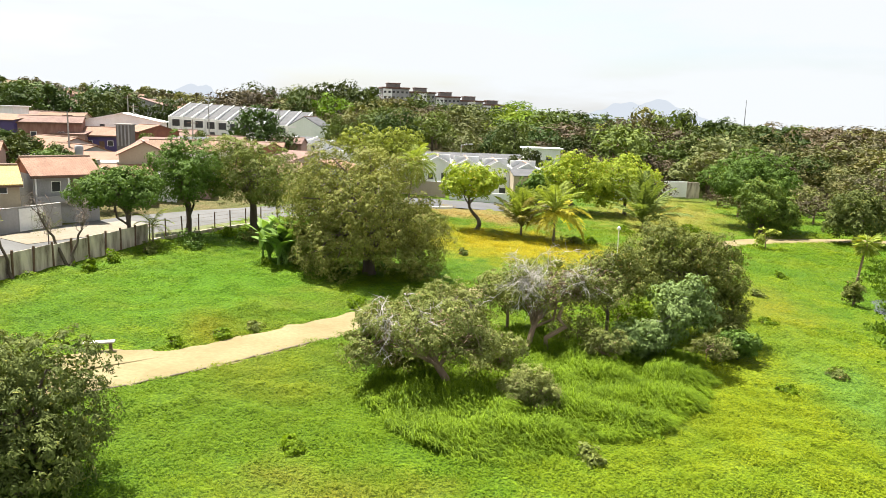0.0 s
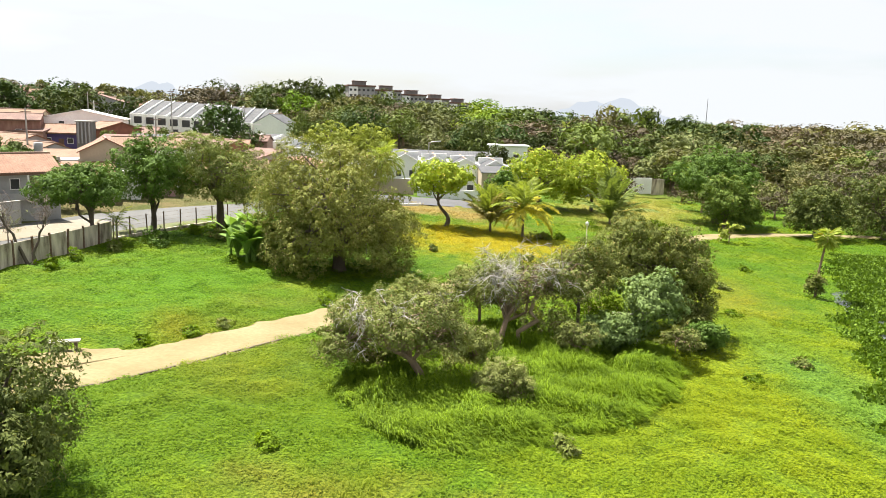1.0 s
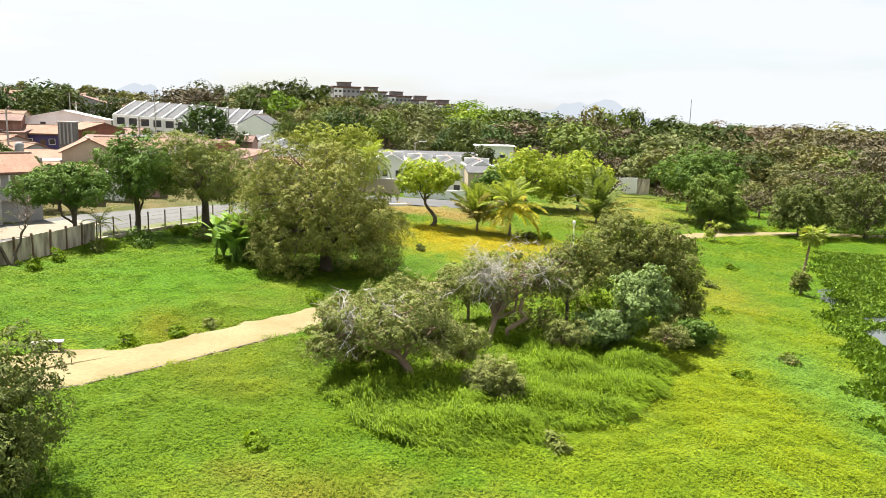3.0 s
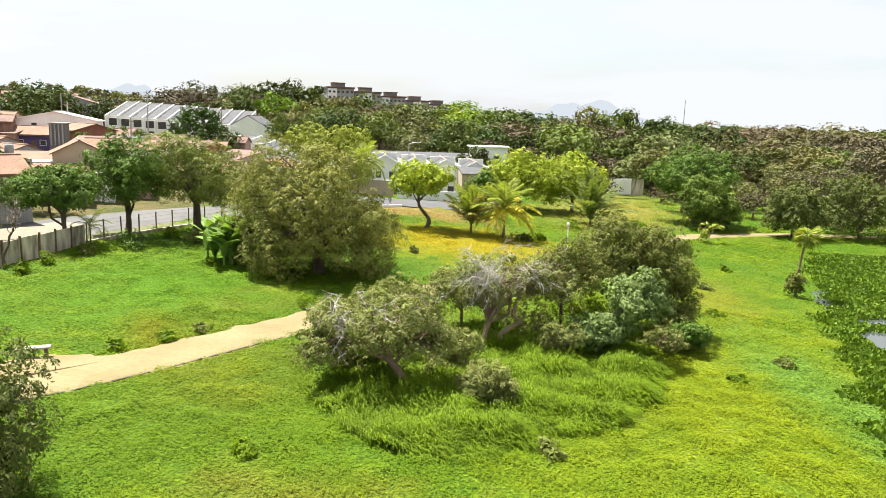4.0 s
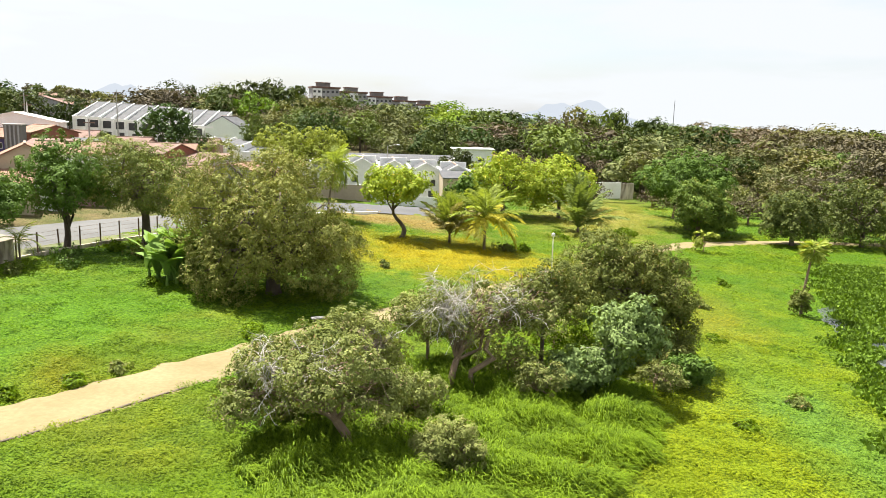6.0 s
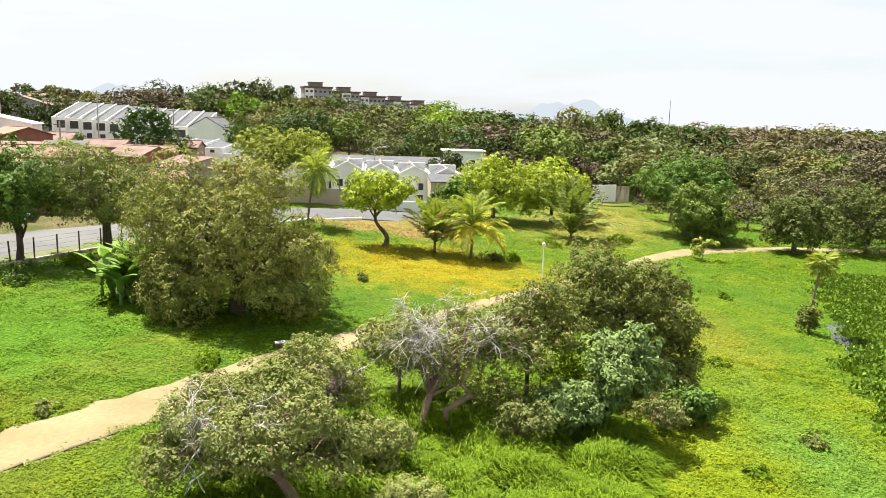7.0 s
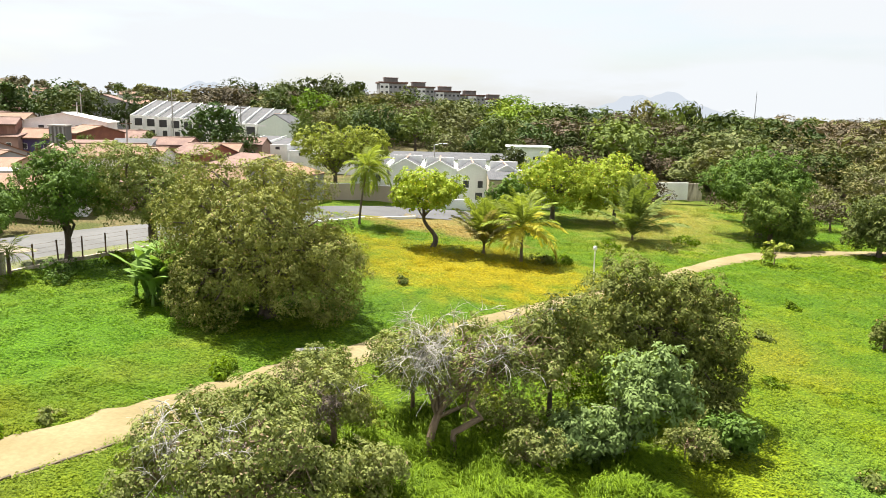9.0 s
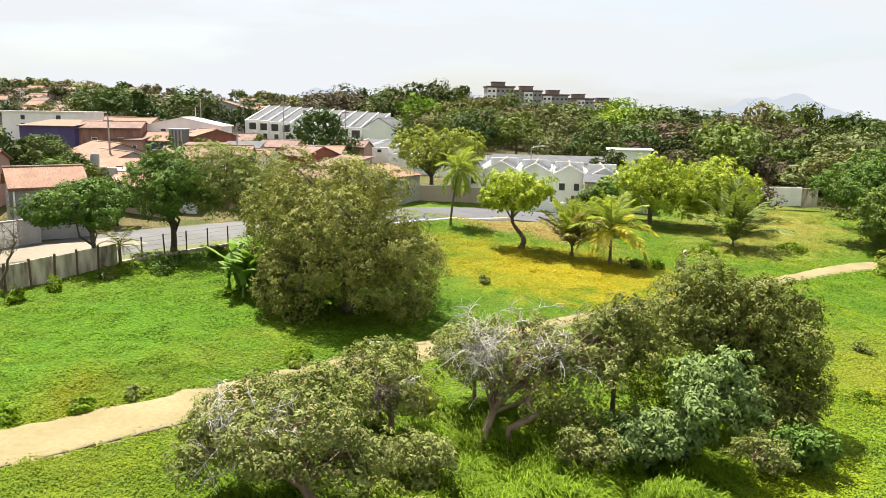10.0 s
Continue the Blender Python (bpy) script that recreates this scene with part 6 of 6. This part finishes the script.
# farther houses on the slopes
def far_town():
    rng = np.random.default_rng(31)
    for k in range(150):
        y = rng.uniform(215, 420)
        x = -0.45 * y - rng.uniform(0, 1.0) * y
        wall = (M_WHITE, M_CREAM, M_PINKW, M_GREYW)[rng.integers(0, 4)]
        roof = (M_TILE, M_TILE_OLD, M_TILE_PALE, M_TILE_OLD)[rng.integers(0, 4)]
        hh = rng.uniform(3.0, 6.0)
        house(x, y, rng.uniform(6, 11), rng.uniform(6, 8), hh, rng.uniform(0, 50), wall, roof, "distant house with a tiled roof on the slope", "gable", 1.6, 0.5,
              (("-y", -2.0, hh - 1.5, 1.2, 1.2), ("-y", 2.0, hh - 1.5, 1.2, 1.2)), group="distant houses")
        town_tree(x + rng.uniform(5, 10), y - rng.uniform(3, 9), rng.uniform(5, 9), (4, 0, 1, 4, 2)[k % 5], 700 + k % 10, 1.4)
        if k % 2 == 0:
            town_tree(x - rng.uniform(5, 12), y + rng.uniform(2, 10), rng.uniform(5, 9), (4, 1, 2)[k % 3], 712 + k % 6, 1.5)


far_town()


# trees standing in the town
for i, (x, y, h, kind, wide) in enumerate(((6.0, 226.0, 18.5, 1, 0.8), (12.0, 229.0, 17.0, 0, 0.9), (17.5, 235.0, 18.5, 4, 0.8), (25.0, 216.0, 16.0, 4, 1.2), (34.0, 214.0, 15.0, 4, 1.2), (42.0, 212.0, 13.0, 4, 1.2), (-39.0, 290.0, 14.0, 3, 1.6), (-29.0, 284.0, 12.5, 3, 1.6), (3.0, 200.0, 12.0, 0, 1.2), (-17.5, 146.5, 8.0, 4, 1.0), (-12.0, 142.0, 6.0, 1, 1.2), (-24.0, 172.0, 11.5, 4, 1.1), (-82.0, 118.0, 4.6, 0, 0.8), (60.0, 216.0, 13.5, 1, 1.2), (84.0, 210.0, 13.0, 0, 1.2), (-36.0, 262.0, 13.0, 3, 1.5), (-24.0, 258.0, 12.0, 3, 1.4), (20.0, 172.0, 9.5, 1, 1.2), (55.0, 160.0, 9.5, 0, 1.3), (105.0, 225.0, 12.0, 4, 1.3), (130.0, 240.0, 12.5, 1, 1.3), (-52.0, 232.0, 13.0, 1, 1.2), (-74.5, 74.5, 7.0, 4, 1.0), (-71.0, 76.5, 6.0, 4, 1.1), (-65.0, 73.5, 4.5, 0, 1.3), (-62.0, 76.0, 4.0, 0, 1.2), (-54.5, 72.5, 5.0, 4, 1.0), (-71.0, 138.0, 10.2, 4, 1.0), (-65.0, 136.0, 5.5, 4, 1.1), (-62.0, 158.0, 9.0, 0, 0.8), (-78.0, 128.0, 5.0, 0, 0.9), (-62.0, 100.5, 5.0, 0, 0.9),
                                            (-128.0, 170.0, 11.0, 4, 1.3), (-140.0, 175.0, 12.0, 4, 1.4), (-150.0, 168.0, 12.0, 4, 1.4), (-163.0, 172.0, 12.0, 4, 1.4), (-118.0, 176.0, 9.0, 4, 1.2), (-175.0, 185.0, 13.0, 4, 1.4),
                                            (-56.0, 185.0, 11.0, 4, 1.2), (-48.0, 190.0, 12.0, 0, 1.2), (-64.0, 196.0, 12.0, 0, 1.2), (-98.0, 215.0, 13.0, 4, 1.2), (-90.0, 222.0, 13.0, 3, 1.2), (-106.0, 235.0, 14.0, 4, 1.3),
                                            (-83.0, 74.0, 5.0, 0, 1.0), (-86.0, 89.0, 5.0, 4, 1.2), (-81.0, 86.5, 4.6, 0, 1.2), (-76.0, 83.5, 4.8, 0, 1.2), (-90.0, 93.0, 5.0, 0, 1.0), (-97.0, 100.0, 4.5, 4, 1.0), (-66.5, 78.0, 5.2, 4, 0.9), (-28.0, 185.0, 10.5, 4, 1.2), (-20.0, 190.0, 11.0, 4, 1.3), (-12.0, 188.0, 10.0, 4, 1.2), (-85.0, 243.0, 17.5, 4, 1.1), (-98.0, 247.0, 17.0, 4, 1.1), (-72.0, 250.0, 14.0, 0, 1.2), (-129.0, 251.0, 14.5, 4, 1.2), (-112.0, 250.0, 14.0, 0, 1.2), (-62.0, 246.0, 12.5, 4, 1.3), (-8.0, 200.0, 11.0, 4, 1.2), (40.0, 178.0, 9.0, 4, 1.3), (62.0, 184.0, 9.5, 0, 1.4), (84.0, 176.0, 9.0, 4, 1.4), (14.0, 190.0, 9.5, 0, 1.3))):
    town_tree(x, y, h, kind, 400 + i, wide)


# ---- fence along the street ----
def build_fence():
    wall = new("stained_slab_wall")
    tagged(wall, "stained concrete slab wall along the street", "wall", kind="structure")
    y = 34.0
    slab = box_bm(-0.97, -0.04, -0.7, 0.97, 0.04, 1.75, 0.012)
    first = part("panel", slab, M_STAINED, wall)
    post_first = None
    k = 0
    rng = np.random.default_rng(6)
    while y < 59.0:
        x = -41.4
        o = first if k == 0 else child("panel", first.data, wall)
        o.matrix_basis = pose(x, y + 1, gz(x, y + 1) + rng.uniform(-0.05, 0.05), rng.uniform(-1.5, 1.5), 0, 90)
        if post_first is None:
            p = post_first = part("post", box_bm(-0.07, -0.07, -0.7, 0.07, 0.07, 1.95, 0.012), M_RUST, wall)
        else:
            p = child("post", post_first.data, wall)
        p.matrix_basis = pose(x + 0.06, y, gz(x, y), rng.uniform(-2, 2), rng.uniform(-2, 2), 0)
        y += 2.0
        k += 1
    fence = new("fence")
    tagged(fence, "rusty post and wire fence on a low dark wall", "fence", kind="structure")
    pts = np.array([(-41.4, 60.2), (-41.3, 62.0), (-40.7, 66.0), (-39.6, 71.0), (-38.3, 75.5), (-36.0, 80.5), (-33.0, 86.0)])
    seg = np.r_[0, np.cumsum(np.hypot(*np.diff(pts, axis=0).T))]
    s, post = 0.0, None
    tops = []
    while s < seg[-1]:
        x, y = np.interp(s, seg, pts[:, 0]), np.interp(s, seg, pts[:, 1])
        if post is None:
            post = o = part("post", box_bm(-0.05, -0.05, -0.4, 0.05, 0.05, 2.0, 0.01), M_RUST, fence)
        else:
            o = child("post", post.data, fence)
        o.matrix_basis = pose(x, y, gz(x, y), rng.uniform(-2, 2), rng.uniform(-2, 2), 0)
        tops.append((x, y, gz(x, y)))
        s += 2.3
    for h in (0.75, 1.15, 1.55, 1.9):
        v, f = tube([(a, b, c + h) for a, b, c in tops], [0.008] * len(tops), 4)
        child("wire", mesh_of("wire", v, f, M_RUST), fence)
    for a, b in zip(tops, tops[1:]):
        ln = math.dist(a[:2], b[:2])
        o = part("footing", box_bm(-ln / 2, -0.12, -0.9, ln / 2, 0.12, 0.28, 0.02), M_STAINED, fence)
        mx, my = (a[0] + b[0]) / 2, (a[1] + b[1]) / 2
        o.matrix_basis = pose(mx, my, gz(mx, my), 0, 0, math.degrees(math.atan2(b[1] - a[1], b[0] - a[0])))


build_fence()


# ---- benches, lamps, poles ----
def bench(x, y, yaw, length, label, tilt=0.0, low=0.0):
    root = new("bench")
    root.matrix_basis = pose(x, y, gz(x, y) + 0.05 - low, 0, tilt, yaw)
    tagged(root, label, "bench")
    part("seat", box_bm(-length / 2, -0.24, 0.40, length / 2, 0.24, 0.49, 0.02), M_CONCRETE, root)
    for s in (-1, 1):
        part("leg", box_bm(s * length * 0.36 - 0.07, -0.18, -0.15, s * length * 0.36 + 0.07, 0.18, 0.40, 0.015), M_KERB, root)


bench(-25.9, 33.6, 30, 1.6, "pale concrete bench at the path's bay")
bench(-13.7, 53.9, 28, 1.7, "low pale concrete bench beside the path", low=0.24)


def park_lamp(x, y, h):
    root = new("park_lamp")
    root.location = (x, y, gz(x, y))
    tagged(root, "white park lamp post with a small round head", "lamp post")
    v, f = tube([(0, 0, -0.2), (0, 0, 0.3), (0, 0, h)], [0.09, 0.06, 0.05], 10)
    child("pole", mesh_of("pole", v, f, M_WHITE, False), root)
    bm = bmesh.new()
    bmesh.ops.create_uvsphere(bm, u_segments=14, v_segments=8, radius=0.2, matrix=Matrix.Translation((0, 0, h + 0.16)))
    part("globe", bm, M_LAMP, root, "frosted round lamp globe")
    bm = bmesh.new()
    bmesh.ops.create_cone(bm, cap_ends=True, segments=14, radius1=0.2, radius2=0.03, depth=0.12, matrix=Matrix.Translation((0, 0, h + 0.38)))
    part("cap", bm, M_STEEL, root)


park_lamp(1.3, 81.6, 3.1)


def street_lamp(x, y, h, yaw, two=False):
    root = new("street_lamp")
    root.matrix_basis = pose(x, y, gz(x, y), 0, 0, yaw)
    tagged(root, "tall grey street lamp with a short arm", "street lamp")
    v, f = tube([(0, 0, -0.3), (0, 0, h * 0.5), (0, 0, h)], [0.12, 0.10, 0.08], 8)
    child("pole", mesh_of("pole", v, f, M_CONCRETE, False), root)
    for s in (1, -1) if two else (1,):
        v, f = tube([(0, 0, h - 0.1), (s * 0.8, 0, h + 0.15), (s * 1.8, 0, h + 0.2)], [0.045, 0.04, 0.035], 6)
        child("arm", mesh_of("arm", v, f, M_STEEL, False), root)
        part("lamp_head", box_bm(s * 1.8 - 0.35, -0.14, h + 0.12, s * 1.8 + 0.35, 0.14, h + 0.28, 0.04), M_STEEL, root)


street_lamp(-27.6, 133.0, 8.2, 10)
for px_, py_, ph in ((-92.0, 128.0, 9.0), (-108.0, 148.0, 10.0), (-80.0, 96.0, 8.0), (-98.0, 165.0, 12.0), (-66.0, 107.0, 8.0), (-70.0, 146.0, 10.0)):
    root = new("utility_pole")
    root.location = (px_, py_, gz(px_, py_))
    tagged(root, "grey concrete utility pole with a crossarm", "utility pole")
    v, f = tube([(0, 0, -0.4), (0, 0, ph * 0.5), (0, 0, ph)], [0.16, 0.13, 0.1], 8)
    child("pole", mesh_of("pole", v, f, M_CONCRETE, False), root)
    part("crossarm", box_bm(-0.9, -0.06, ph - 0.6, 0.9, 0.06, ph - 0.48, 0.01), M_WOOD, root)
root = new("radio_mast")
root.location = (62.0, 420.0, gz(62, 420))
tagged(root, "thin pale radio mast above the woods", "mast")
v, f = tube([(0, 0, -1), (0, 0, 12), (0, 0, 26)], [0.35, 0.25, 0.12], 6)
child("pole", mesh_of("pole", v, f, M_STEEL, False), root)


# ---- far mountains ----
def mountain(cx, cy, width, height, seed, label):
    m, n, l, p = nodes_of("mountain_haze_glow")
    # distance haze put into one flat pale glow, so sunlight plays no part
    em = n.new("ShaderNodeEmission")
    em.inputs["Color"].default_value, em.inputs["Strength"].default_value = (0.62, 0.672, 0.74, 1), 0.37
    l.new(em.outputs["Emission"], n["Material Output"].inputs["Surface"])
    k, rows = 60, 5
    v = []
    for j in range(rows):
        for i in range(k):
            s = i / (k - 1) * 2 - 1
            prof = max(0.0, 1 - abs(s) ** 2.6) * (0.86 + 0.28 * noise.noise((s * 2.5, seed, 0)) + 0.08 * noise.noise((s * 9, seed, 3)))
            q = j / (rows - 1)
            v.append((cx + s * width / 2, cy - 500 * (1 - q), -10 + (height + 10) * prof * q))
    f = [(j * k + i, j * k + i + 1, (j + 1) * k + i + 1, (j + 1) * k + i) for j in range(rows - 1) for i in range(k - 1)]
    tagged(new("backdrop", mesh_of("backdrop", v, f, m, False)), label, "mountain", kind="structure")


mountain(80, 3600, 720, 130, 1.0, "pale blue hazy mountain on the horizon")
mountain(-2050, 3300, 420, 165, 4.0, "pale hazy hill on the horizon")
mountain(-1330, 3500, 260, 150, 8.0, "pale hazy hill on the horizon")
